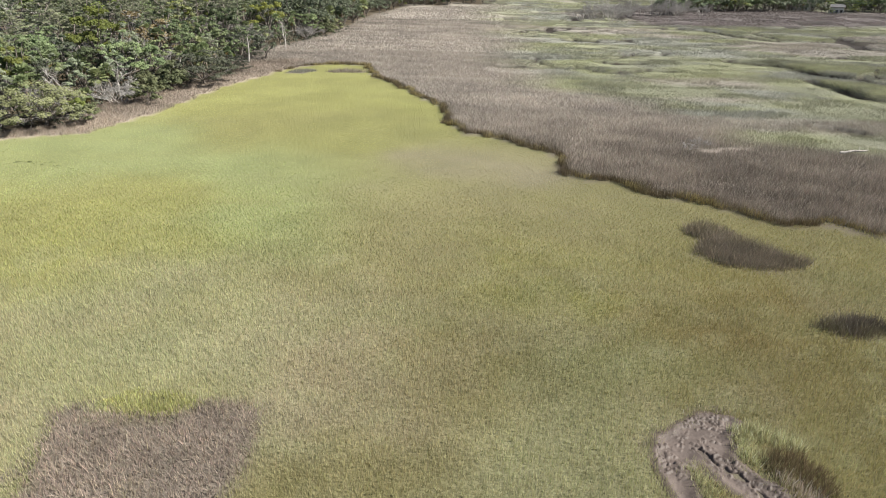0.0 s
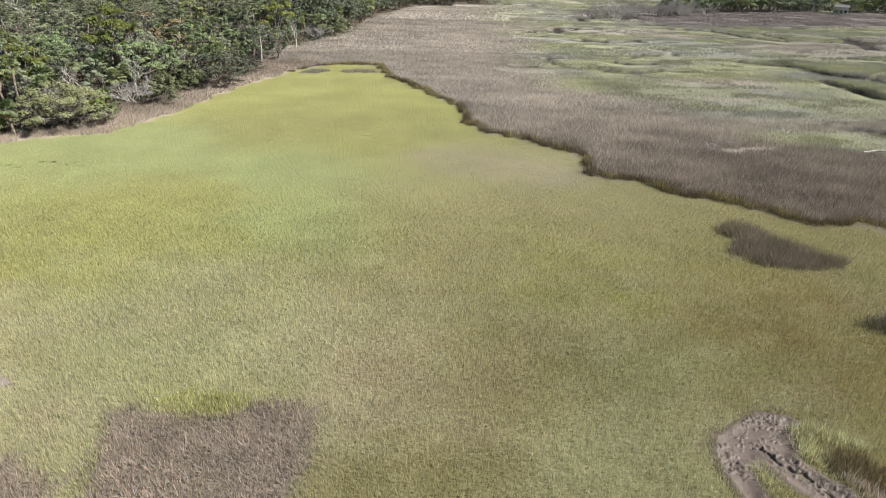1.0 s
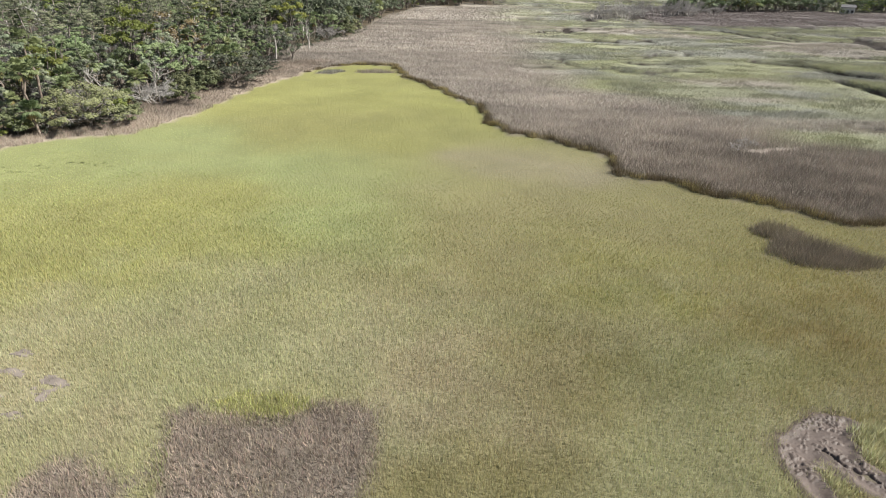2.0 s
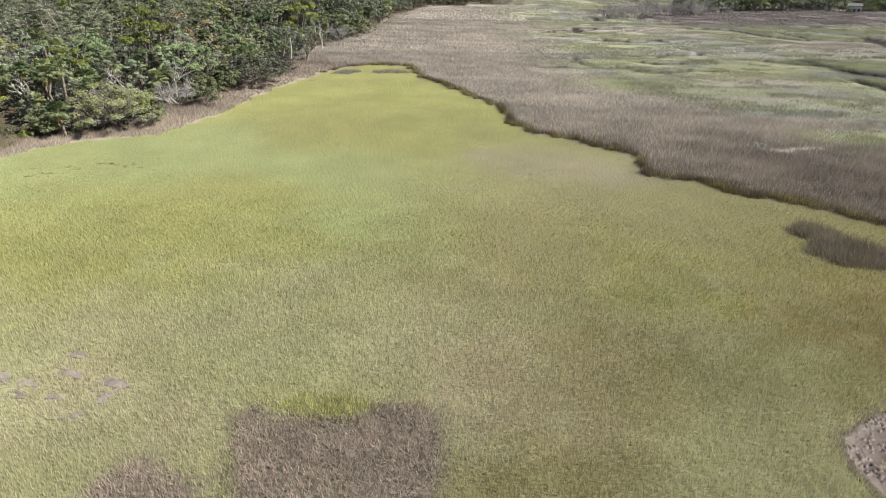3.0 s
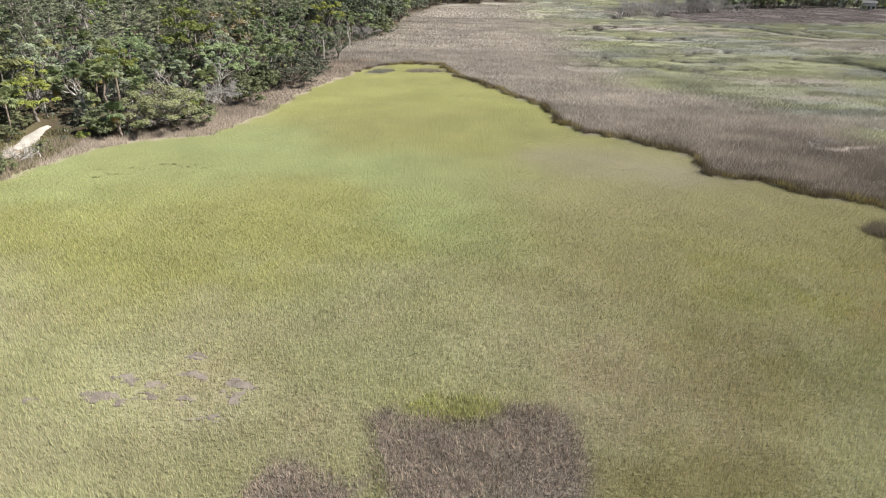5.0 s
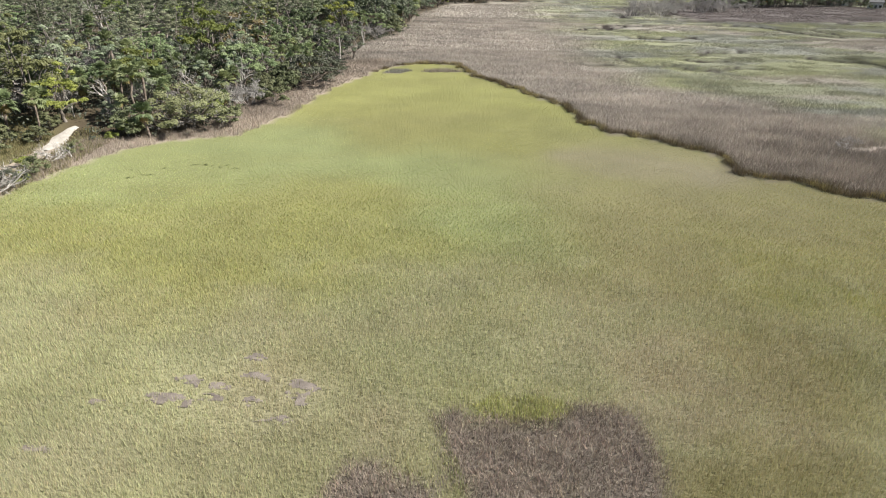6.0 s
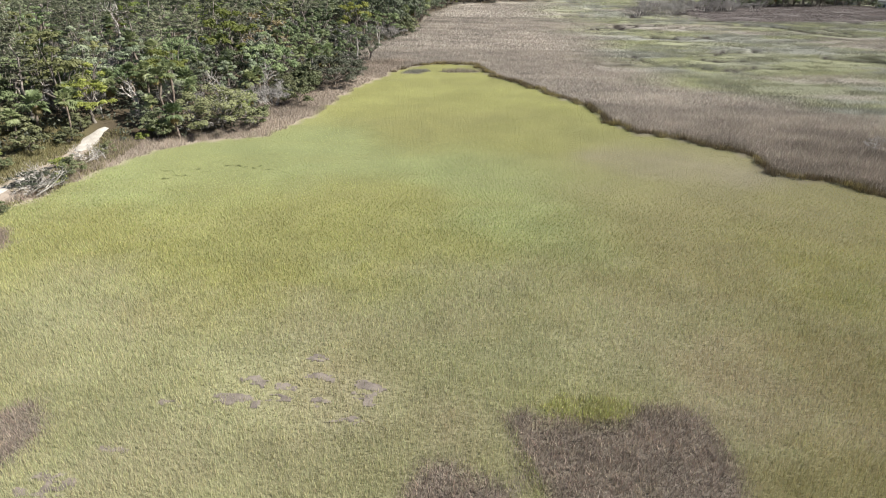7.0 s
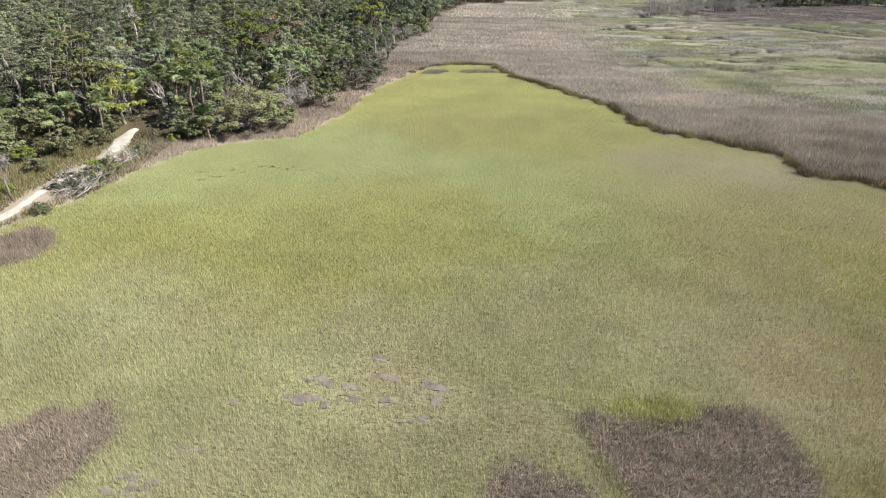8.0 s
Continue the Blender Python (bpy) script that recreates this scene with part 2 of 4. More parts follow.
RUSH_ISLANDS = {
    "broad": [(-18.9, 22.9), (-18.2, 23.4), (-16.8, 23.2), (-15, 22.8), (-13, 23), (-12, 24), (-11.2, 24.2), (-10.0, 23.8), (-9.1, 22.8), (-8.8, 21.3), (-8.9, 19.5), (-9.4, 17.5), (-10.5, 15.5), (-13.5, 14.8), (-16.5, 15.5), (-17.6, 17.8), (-18.3, 20.2)],
    "low": [(-23.4, 18.7), (-22.7, 19.8), (-21.7, 20.2), (-19.9, 19.3), (-18.9, 18.5), (-18.2, 17.2), (-18.4, 15.6), (-20, 14.6), (-22.5, 14.8), (-23.6, 16.8)],
    "side": [(-46.4, 21.4), (-44.8, 22.1), (-44.3, 23), (-42.9, 23), (-42, 23.6), (-41.2, 23.1), (-40.3, 21.4), (-40.5, 20.1), (-40.6, 18.8), (-41, 17.8), (-42, 16.5), (-46, 16), (-48, 19)],
    "bent": [(19.4, 47.2), (21.3, 48.2), (22.9, 46.9), (23.8, 44.2), (25.5, 42), (26.8, 41.3), (26.2, 40.3), (25.5, 40.1), (22.9, 40), (20.5, 40.2), (19, 42.6), (19.8, 43.8), (20.5, 45), (19.6, 46.2)],
    "dark": [(22.5, 32.2), (24.3, 33), (26.2, 33), (27, 32.4), (26.5, 31.6), (24.9, 30.9), (23.6, 31.3)],
    "path": [(-60, 42), (-58.5, 44), (-56.6, 43.6), (-55.2, 41.5), (-55, 39), (-56.5, 37.4), (-59, 37.5), (-60.4, 39.5)],
    "tip": [(-23.5, 120.4), (-21, 122.4), (-16.8, 121.6), (-15.8, 120.4), (-18.5, 119.6), (-22, 119.2)],
    "point": [(-31, 118), (-29.5, 121.5), (-26.5, 122), (-25.6, 120), (-27.8, 117.6)],
}


def rush_value(x, y):
    best = np.full(np.shape(x), 9.0)
    for poly in RUSH_ISLANDS.values():
        best = np.minimum(best, within(x, y, poly, 2.0))
    return best


MUD_RIM = [(12.6, 24), (13.7, 23.8), (14.1, 23.2), (13.2, 22.2), (12.9, 21), (13.0, 20.3), (14.0, 19.5), (14.4, 18.4), (14.6, 16.4), (9.6, 16.2), (9.2, 18.6), (8.9, 20.1), (9, 21.2), (9.6, 22.3), (11.4, 23.6)]
MUD_TUFT = [(10.3, 20.3), (10.8, 20.5), (11.4, 19.6), (12.2, 18.4), (12.7, 16), (10.6, 16), (10.4, 18.4)]


def mud_hole(x, y):
    return np.maximum(within(x, y, MUD_RIM, 1.6, 0.16, 0.8, 18), 2 - within(x, y, MUD_TUFT, 1.6, 0.12, 0.8, 19))


def sand_spot(x, y):
    """Below 1 on the bare pink sand among the rushes."""
    return np.minimum(oval(x, y, 30.5, 70.3, 1.8, 0.8, 0, 0.3, 14), oval(x, y, 34.5, 71.6, 2.2, 0.6, 10, 0.3, 15))


BARE = [(-28.7, 27.5, 0.7, 0.4), (-31.5, 25.4, 1.1, 0.5), (-29.8, 25.1, 1.1, 0.4), (-28.4, 25.8, 0.9, 0.4), (-25.5, 25.2, 1.1, 0.5), (-27.8, 23.8, 1.1, 0.6),
        (-26.6, 22.4, 1.0, 0.6), (-32.1, 23.9, 1.4, 0.45), (-30.2, 24.1, 0.8, 0.3), (-25.8, 24.1, 0.9, 0.6), (-35.2, 23.6, 0.8, 0.3), (-38.2, 18.2, 1.0, 0.95), (-36.6, 20.4, 0.8, 0.3)]


def bare_mud(x, y):
    """1 where the short grass gives way to bare mud."""
    n = 0.45 * fbm(x, y * 1.9, 1.4, 4, 21) + 0.55 * fbm(x, y * 2.0, 0.42, 3, 22)
    best = np.zeros(np.shape(x))
    for i, spot in enumerate(BARE):
        best = np.maximum(best, smooth(1.35, 0.45, oval(x, y, *spot, -8, 0.3, 8 + i)))
    return smooth(0.26, 0.58, best * 0.6 + (n - 0.5) * 3.4 * smooth(0.02, 0.4, best))


PALETTE = {
    "tip": lin(170, 172, 66), "mint": lin(157, 170, 90), "yellow": lin(160, 161, 64), "pale": lin(168, 168, 116), "straw": lin(160, 153, 90),
    "tan": lin(168, 158, 118), "olive": lin(148, 141, 74), "gold": lin(146, 131, 62), "green": lin(148, 151, 92), "dark": lin(96, 104, 56), "lime": lin(160, 163, 70), "moss": lin(158, 157, 66),
    "rush": lin(164, 150, 133), "far_rush": lin(198, 187, 173), "rust": lin(112, 96, 62), "marsh": lin(172, 176, 138), "grey": lin(174, 177, 160), "bright": lin(182, 187, 136),
}
PALETTE = {k: np.array(v) * 0.66 + 0.34 * np.dot(v, (0.35, 0.5, 0.15)) * np.array((1.03, 1.0, 0.95)) for k, v in PALETTE.items()}
TINTS = [  # where the meadow changes colour: x, y, reach, colour
    (-30, 95, 9, "tip"), (-13, 100, 10, "tip"), (-30, 108, 9, "tip"), (-22, 80, 9, "moss"), (-22, 62, 7, "mint"), (-45, 61, 7, "mint"), (-51, 53, 5, "mint"), (-30, 64, 5, "mint"), (-36, 68, 6, "mint"),
    (-29, 50, 7, "yellow"), (-38, 38, 8, "yellow"), (1, 62, 4.2, "tan"), (-4, 65.5, 3, "tan"), (8, 58.5, 3.2, "tan"), (-46, 41, 8, "yellow"), (-27, 38, 6, "yellow"), (-19, 42, 4, "moss"), (-12, 72, 7, "yellow"), (-3, 44, 8, "straw"), (-16, 46, 6, "mint"),
    (8, 38, 6, "moss"), (17, 33, 6, "gold"), (9, 28, 3.5, "green"), (28, 38, 8, "olive"), (24, 24, 7, "olive"), (-47, 28, 9, "pale"), (-18, 31, 7, "pale"),
    (-30, 30, 6, "pale"), (-4, 29, 4, "tan"), (-4, 23, 2.5, "straw"), (3, 21, 5, "pale"), (2, 30, 5, "olive"), (-37, 20, 5, "pale"), (-44, 30, 5, "pale"), (-35, 29, 4, "pale"), (-24, 29, 4, "pale"), (-6.5, 18.5, 2.0, "olive"), (-2, 21, 3, "olive"), (-7, 27, 5, "tan"), (-2, 25.5, 3, "tan"), (-15.2, 24.8, 2.4, "lime"), (-22.5, 24, 1.8, "tan"), (-28, 25, 3.5, "tan"), (10, 50, 7, "straw"),
]


def meadow_colour(x, y):
    wx, wy = x + 9 * (fbm(x, y, 9, 3, 31) - 0.5), y + 9 * (fbm(x, y, 9, 3, 37) - 0.5)
    total, weight = np.zeros((len(x), 3)), np.full((len(x), 1), 1e-9)
    for tx, ty, reach, name in TINTS:
        w = (1 / (1 + (((wx - tx) ** 2 + (wy - ty) ** 2) / reach ** 2)) ** 2.5)[:, None]
        total, weight = total + w * PALETTE[name], weight + w
    c = total / weight
    near = smooth(50, 32, y)[:, None]
    for name, size, seed, lo, hi, most in (("green", 6, 43, 0.52, 0.66, 0.34), ("tan", 5, 45, 0.54, 0.68, 0.3), ("gold", 7, 47, 0.54, 0.66, 0.14), ("pale", 1.6, 49, 0.58, 0.7, 0.4)):
        w = most * (0.15 + 0.85 * near) * smooth(lo, hi, fbm(x, y * 1.3, size, 4, seed))[:, None]
        c = c * (1 - w) + PALETTE[name] * w
    sweep = smooth(0.42, 0.62, fbm(x + 0.35 * y, y * 2.2, 7, 4, 191))[:, None] * (1 - 0.6 * near)
    c = c * (1 - 0.22 * sweep) + PALETTE["moss"] * 0.2 * sweep
    n = fbm(x, y, 2.2, 4, 41)[:, None]
    return c * (0.88 + 0.24 * n) * (1 + 0.03 * near)


def high_marsh_colour(x, y):
    """The brown rushes by the meadow's edge and the green and grey bands behind them; also how green it is."""
    side = np.where(inside(x, y, GREEN_LINE + [(900, 10), (900, 900), (18, 900)]), 1, -1) * far_from(x, y, GREEN_LINE)
    reach = np.clip(y / 12, 4, 30)
    green = smooth(-1, 1, (side + 22 * (fbm(x, y * 2.2, 30, 4, 51) - 0.5)) / reach)
    # Rush colour shifts to a paler tone between y 50 and 105.
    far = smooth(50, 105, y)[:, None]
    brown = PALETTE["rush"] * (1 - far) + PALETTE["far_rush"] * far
    streak = fbm(x, y * 2.5, 16, 4, 57)[:, None]
    brown = brown * (0.82 + 0.62 * streak)
    fringe = (smooth(16, 10, far_from(x, y, SHORE_LINE[6:])) * smooth(-27, -33, x) * smooth(150, 132, y))[:, None]
    brown = brown * (1 - fringe) + (0.78 * PALETTE["rush"] + 0.12 * PALETTE["rust"]) * np.array((1.06, 0.97, 0.94)) * (1.45 + 0.7 * streak) * np.array((0.93, 1.0, 1.04)) * fringe
    # Darker ochre band at the edge, painted in for the bed's shaded face.
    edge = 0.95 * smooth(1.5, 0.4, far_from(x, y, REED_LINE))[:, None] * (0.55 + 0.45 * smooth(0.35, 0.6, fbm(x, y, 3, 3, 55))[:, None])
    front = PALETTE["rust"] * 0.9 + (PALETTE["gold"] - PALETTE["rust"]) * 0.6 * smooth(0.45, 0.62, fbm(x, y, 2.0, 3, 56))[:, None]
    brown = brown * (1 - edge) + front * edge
    band = smooth(0.40, 0.60, fbm(x + 0.4 * y, y * 1.9, 20, 4, 61))[:, None]
    band2 = smooth(0.5, 0.66, fbm(x - 0.3 * y, y * 2.0, 17, 4, 67))[:, None]
    lush = PALETTE["grey"] * (1 - band) + PALETTE["marsh"] * band
    lush = lush * (1 - band2) + PALETTE["bright"] * band2
    dun = smooth(0.58, 0.72, fbm(x, y * 3, 50, 4, 71))[:, None]
    lush = lush * (1 - 0.8 * dun) + PALETTE["far_rush"] * 0.8 * dun
    lush = lush * (1 - 0.2 * smooth(50, 105, x))[:, None]
    plum = (smooth(226, 238, y - 0.2 * (x - 75) + 10 * (fbm(x, y * 2, 14, 3, 72) - 0.5)) * smooth(64, 78, x) * smooth(345, 330, y))[:, None]
    lush = lush * (1 - plum) + np.array(lin(134, 126, 123)) * (0.75 + 0.5 * fbm(x, y * 3, 12, 3, 73))[:, None] * plum
    # Brightened more far off, painted in against the self-shadow of distant blades.
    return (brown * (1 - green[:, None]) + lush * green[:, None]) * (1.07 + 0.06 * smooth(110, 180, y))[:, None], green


def on_meadow_grass(x, y):
    """True where the short grass grows; its border wanders."""
    return inside(x + 2.6 * (fbm(x, y, 2.4, 3, 171) - 0.5), y + 2.6 * (fbm(x, y, 2.4, 3, 173) - 0.5), MEADOW)


def rills(x, y):
    """Metres from the small winding ditches of the green marsh."""
    side = np.where(inside(x, y, GREEN_LINE + [(900, 10), (900, 900), (18, 900)]), 0, 6.0)
    a = np.abs(fbm(x, y * 1.5, 34, 3, 201) - 0.5) * 60
    b = np.abs(fbm(x - 0.3 * y, y * 1.7, 24, 3, 207) - 0.47) * 50
    broken = 5 * smooth(0.5, 0.42, fbm(x, y, 22, 2, 209))
    return np.minimum(a, b) - 0.3 - 0.9 * smooth(130, 240, y) + side + broken + 6 * smooth(125, 105, y)


def creek_depth(x, y):
    d = np.where(np.asarray(y) > 84, rills(x, y), 9.0)
    for half, line in CREEKS:
        d = np.minimum(d, far_from(x, y, line) - half + (0.8 + half) * (fbm(x, y, 5, 3, 77) - 0.5))
    return d


def ground_height(x, y):
    z = -0.25 + 0.14 * (fbm(x, y, 12, 3, 81) - 0.5)
    z = z - 0.14 * smooth(1.0, 0.6, mud_hole(x, y))
    z = z + 1.1 * smooth(0, 18, forest_edge(y) - x) * smooth(-60, 0, y) + 0.18 * smooth(-1, 2, SHORE(x, y))
    z = z - 1.2 * smooth(1.5, 0.2, creek_depth(x, y))
    return z


def SHORE(x, y):
    """Metres inland of the meadow's left shore; below 0 on the meadow."""
    return np.where(inside(x, y, MEADOW), -1, 1) * np.minimum(far_from(x, y, SHORE_LINE), 50)


# ---- ground ----
def spread(lo, hi, step, reach):
    """Even steps in the middle that widen to the horizon."""
    mid = np.arange(lo, hi, step)
    out = step * np.cumsum(1.17 ** np.arange(1, 46))
    out = out[out < reach]
    return np.concatenate([lo - out[::-1], mid, mid[-1] + out])


gx, gy = np.meshgrid(spread(-72, 126, 1.2, 4200), spread(10, 216, 1.2, 4200))
rows_n, cols_n = gx.shape
px, py = gx.ravel(), gy.ravel()
# The ground takes the colour of the grass above it, scaled darker.
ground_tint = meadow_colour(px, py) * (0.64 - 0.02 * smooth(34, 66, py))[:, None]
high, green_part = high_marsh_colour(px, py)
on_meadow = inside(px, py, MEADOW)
# Off the meadow the scale rises with distance, for less contrast.
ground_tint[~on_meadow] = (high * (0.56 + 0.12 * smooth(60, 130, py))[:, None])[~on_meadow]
inland = smooth(-2, 5, forest_edge(py) - px + 3 * (fbm(px, py, 5, 2, 83) - 0.5)) * (~on_meadow)
litter = np.array((0.085, 0.068, 0.045)) * (0.7 + 0.6 * fbm(px, py, 4, 3, 85))[:, None]
ground_tint = ground_tint * (1 - inland[:, None]) + litter * inland[:, None]
mud_tint = np.array((0.155, 0.13, 0.11))
rushes = smooth(1.08, 0.92, rush_value(px, py))[:, None]
# In the rush patches the ground is the rush colour at half strength.
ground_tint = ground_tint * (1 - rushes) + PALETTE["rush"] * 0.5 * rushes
spot = smooth(1.1, 0.9, sand_spot(px, py))[:, None]
ground_tint = ground_tint * (1 - spot) + np.array((0.34, 0.29, 0.25)) * spot
upland = (smooth(4, 0, np.abs(px + 66)) * smooth(26, 32, py) * smooth(74, 68, py) * ~on_meadow)[:, None]
ground_tint = ground_tint * (1 - upland) + PALETTE["olive"] * 0.55 * upland
# Wet mud; creeks are darkened further, to paint in their shaded banks.
for mask, wet in ((smooth(1.05, 0.85, mud_hole(px, py)), 0.9), (smooth(1.6, 1.0, creek_depth(px, py)), 0.3)):
    ground_tint = ground_tint * (1 - mask[:, None]) + mud_tint * wet * mask[:, None]
idx = np.arange(rows_n * cols_n).reshape(rows_n, cols_n)
quads = np.stack([idx[:-1, :-1], idx[:-1, 1:], idx[1:, 1:], idx[1:, :-1]], -1).reshape(-1, 4)
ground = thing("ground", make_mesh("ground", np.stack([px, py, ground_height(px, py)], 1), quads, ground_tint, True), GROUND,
               "flat tidal salt marsh ground in darker grass tones, with bare mud", "ground", kind="structure")


# ---- grass ----
def blade_field(x, y, per, height, width, tint, spread_r, lean, vary=1.0):
    """Tufts of blades, each a tapered triangle; height and tint per tuft."""
    n = len(x)
    rep = np.repeat(np.arange(n), per)
    m = len(rep)
    ang, r = rng.uniform(0, 2 * np.pi, m), spread_r * np.sqrt(rng.uniform(0, 1, m))
    bx, by = x[rep] + r * np.cos(ang), y[rep] + r * np.sin(ang)
    bz = ground_height(x, y)[rep] - 0.02
    h = np.asarray(height)[rep] * rng.uniform(0.6, 1.25, m)
    w = np.broadcast_to(width, n)[rep] * rng.uniform(0.6, 1.4, m)
    turn = rng.uniform(0, 2 * np.pi, m)
    la = ang + rng.normal(0, 0.7, m)
    lean = np.broadcast_to(lean, n)[rep]
    ln = h * np.abs(lean * rng.normal(1, 0.6, m))
    v = np.empty((m, 3, 3))
    v[:, 0] = np.stack([bx - w / 2 * np.cos(turn), by - w / 2 * np.sin(turn), bz], 1)
    v[:, 1] = np.stack([bx + w / 2 * np.cos(turn), by + w / 2 * np.sin(turn), bz], 1)
    v[:, 2] = np.stack([bx + ln * np.cos(la), by + ln * np.sin(la), bz + h], 1)
    vary = np.broadcast_to(vary, n)[rep][:, None]
    c = tint[rep] * (1 + vary * rng.uniform(-0.22, 0.22, (m, 1))) * rng.normal(1, 0.04, (m, 3))
    c = c * (1 + vary * np.where(rng.uniform(0, 1, (m, 1)) < 0.16, 0.4, -0.04))
    return v.reshape(-1, 3), np.arange(m * 3).reshape(-1, 3), np.repeat(np.clip(c, 0, 0.9), 3, 0)


def scatter(x0, x1, y0, y1, density):
    """Places spread evenly, each at random in its own small square."""
    step = density ** -0.5
    x, y = np.meshgrid(np.arange(x0, x1, step), np.arange(y0, y1, step))
    x, y = x.ravel(), y.ravel()
    return x + rng.uniform(0, step, len(x)), y + rng.uniform(0, step, len(y))


ALBEDO = 0.76


def rows_of_tufts(x0, x1, y0, y1, near):
    """Places whose spacing widens smoothly with the distance y; near is the spacing at y = 24."""
    xs, ys, y = [], [], y0
    while y < y1:
        step = near * (max(y, 14.0) / 24) ** 0.85
        x = np.arange(x0, x1, step)
        xs.append(x + rng.uniform(0, step, len(x)))
        ys.append(y + rng.uniform(0, step, len(x)))
        y += step
    return np.concatenate(xs), np.concatenate(ys)


def meadow_grass(x0, x1, y0, y1, near, label):
    x, y = rows_of_tufts(x0, x1, y0, y1, near)
    keep = on_meadow_grass(x, y) & (rush_value(x, y) > 0.97 + 0.09 * rng.normal(0, 1, len(x))) & (mud_hole(x, y) > 0.87 + 0.13 * rng.normal(0, 1, len(x))) & (rng.uniform(0, 1, len(x)) > 0.3 * smooth(1.2, 0.7, oval(x, y, -28.5, 24.8, 5.4, 3.2, -8)) + 0.6 * smooth(0.1, 0.8, bare_mud(x, y)))
    x, y = x[keep], y[keep]
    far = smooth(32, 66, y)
    tall = (0.31 - 0.23 * far) * (0.8 + 0.4 * fbm(x, y, 1.6, 3, 91)) * (0.7 + 0.6 * fbm(x, y, 0.5, 2, 92))
    wide = 0.03 * (np.maximum(y, 14) / 24) ** 0.85 * near / 0.125
    # Far blades get a brighter tint, painted in to lift their shaded sides.
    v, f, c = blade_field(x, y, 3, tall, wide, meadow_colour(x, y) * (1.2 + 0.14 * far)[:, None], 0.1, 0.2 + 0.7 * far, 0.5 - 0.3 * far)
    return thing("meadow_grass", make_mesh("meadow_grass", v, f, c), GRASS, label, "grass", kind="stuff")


meadow_grass(-62, 40, 13, 131, 0.115, "short yellow-green cordgrass covering the marsh meadow")
meadow_grass(-78, 50, -22, 13, 0.7, "short yellow-green cordgrass on the open marsh")


def high_grass(name, x0, x1, y0, y1, density, per, h, w, label):
    x, y = scatter(x0, x1, y0, y1, density)
    keep = ~on_meadow_grass(x, y) & (x > forest_edge(y) - 2) & (creek_depth(x, y) > 0.9) & (far_from(x, y, SAND_PATH) > 1.1) & (rush_value(x, y) > 0.9) & (x < 8 + 0.76 * y)
    x, y = x[keep], y[keep]
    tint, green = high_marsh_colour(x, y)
    bank = smooth(4, 1.5, creek_depth(x, y)) * smooth(0.42, 0.55, fbm(x, y, 9, 2, 98))
    wave = smooth(0.47, 0.53, fbm(x, y * 2.0, 15, 4, 95))
    hump = smooth(0.52, 0.56, fbm(x, y * 1.6, 6, 3, 96))
    tall = h * ((1 - green) * (0.68 + 0.25 * fbm(x, y, 3, 2, 93)) + green * (0.28 + 0.45 * wave + 0.35 * hump)) + 0.3 * bank
    clump = smooth(0.42, 0.6, fbm(x, y, 1.3, 3, 177)) * smooth(105, 60, y)
    tall = tall * (0.78 + 0.45 * clump) * (1 - 0.2 * smooth(75, 110, y))
    # Taller waves and clumps take a lighter tint than the low gaps.
    tint = tint * (0.85 + 0.32 * (wave * green)[:, None]) * (0.92 + 0.2 * clump[:, None]) * ((0.62 - 0.2 * smooth(80, 50, y)) + (0.76 + 0.4 * smooth(80, 50, y)) * fbm(x, y * 1.4, 4, 4, 94))[:, None]
    low_bank = np.maximum(smooth(3, 1, creek_depth(x + 1, y + 3)), smooth(3, 1, creek_depth(x + 2, y + 6))) * smooth(0.0, 2.0, creek_depth(x, y))
    tall = tall * (1 - 0.5 * low_bank)
    x, y, tint, tall = (q[sand_spot(x, y) > 1] for q in (x, y, tint, tall))
    shore = smooth(9, 2, far_from(x, y, SHORE_LINE[6:]))
    tall = tall * (1 - 0.3 * shore) * (1 + 0.15 * smooth(3, 0.5, far_from(x, y, REED_LINE)))
    # Blades are darker far off, to lower their contrast with the ground.
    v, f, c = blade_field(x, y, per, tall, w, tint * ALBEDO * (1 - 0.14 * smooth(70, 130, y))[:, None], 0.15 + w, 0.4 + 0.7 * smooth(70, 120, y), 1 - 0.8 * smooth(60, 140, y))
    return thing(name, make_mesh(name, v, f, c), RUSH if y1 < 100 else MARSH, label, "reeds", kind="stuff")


high_grass("rush_bed", -60, 72, 36, 92, 24, 4, 0.85, 0.03, "dense brown rushes standing above the meadow's edge")
high_grass("rush_bed", -48, 82, 92, 150, 10, 4, 0.85, 0.065, "pale brown rushes and green marsh grass behind the meadow")
high_grass("marsh_grass", -40, 175, 150, 235, 3.6, 4, 0.75, 0.14, "green and grey tidal marsh grass in long bands")
high_grass("marsh_grass", -30, 290, 235, 400, 1.1, 4, 0.65, 0.3, "distant green marsh grass in long bands")
high_grass("marsh_grass", 72, 110, 40, 150, 9, 4, 0.95, 0.08, "green and grey tidal marsh grass beside the creeks")

# Ochre stems, darkened to stand in for the rush bed's shaded face.
x, y = scatter(-33, 60, 36, 132, 42)
keep = ~on_meadow_grass(x, y) & (on_meadow_grass(x - 0.25, y - 0.75) | on_meadow_grass(x - 0.7, y - 0.1))
x, y = x[keep], y[keep]
tint = (PALETTE["rust"][None] * 1.3 + (PALETTE["gold"] * 1.4 - PALETTE["rust"] * 1.3)[None] * smooth(0.4, 0.65, fbm(x, y, 2.2, 3, 56))[:, None])
v, f, c = blade_field(x, y, 4, 0.62 * (0.35 + 1.1 * fbm(x, y, 1.5, 2, 58)), 0.04, tint, 0.12, 0.15)
thing("rush_edge", make_mesh("rush_edge", v, f, c), RUSH, "ochre rush stems along the meadow's edge, darkened for the shaded face", "reeds", kind="stuff")

x, y = scatter(-84, -55, 28, 74, 14)
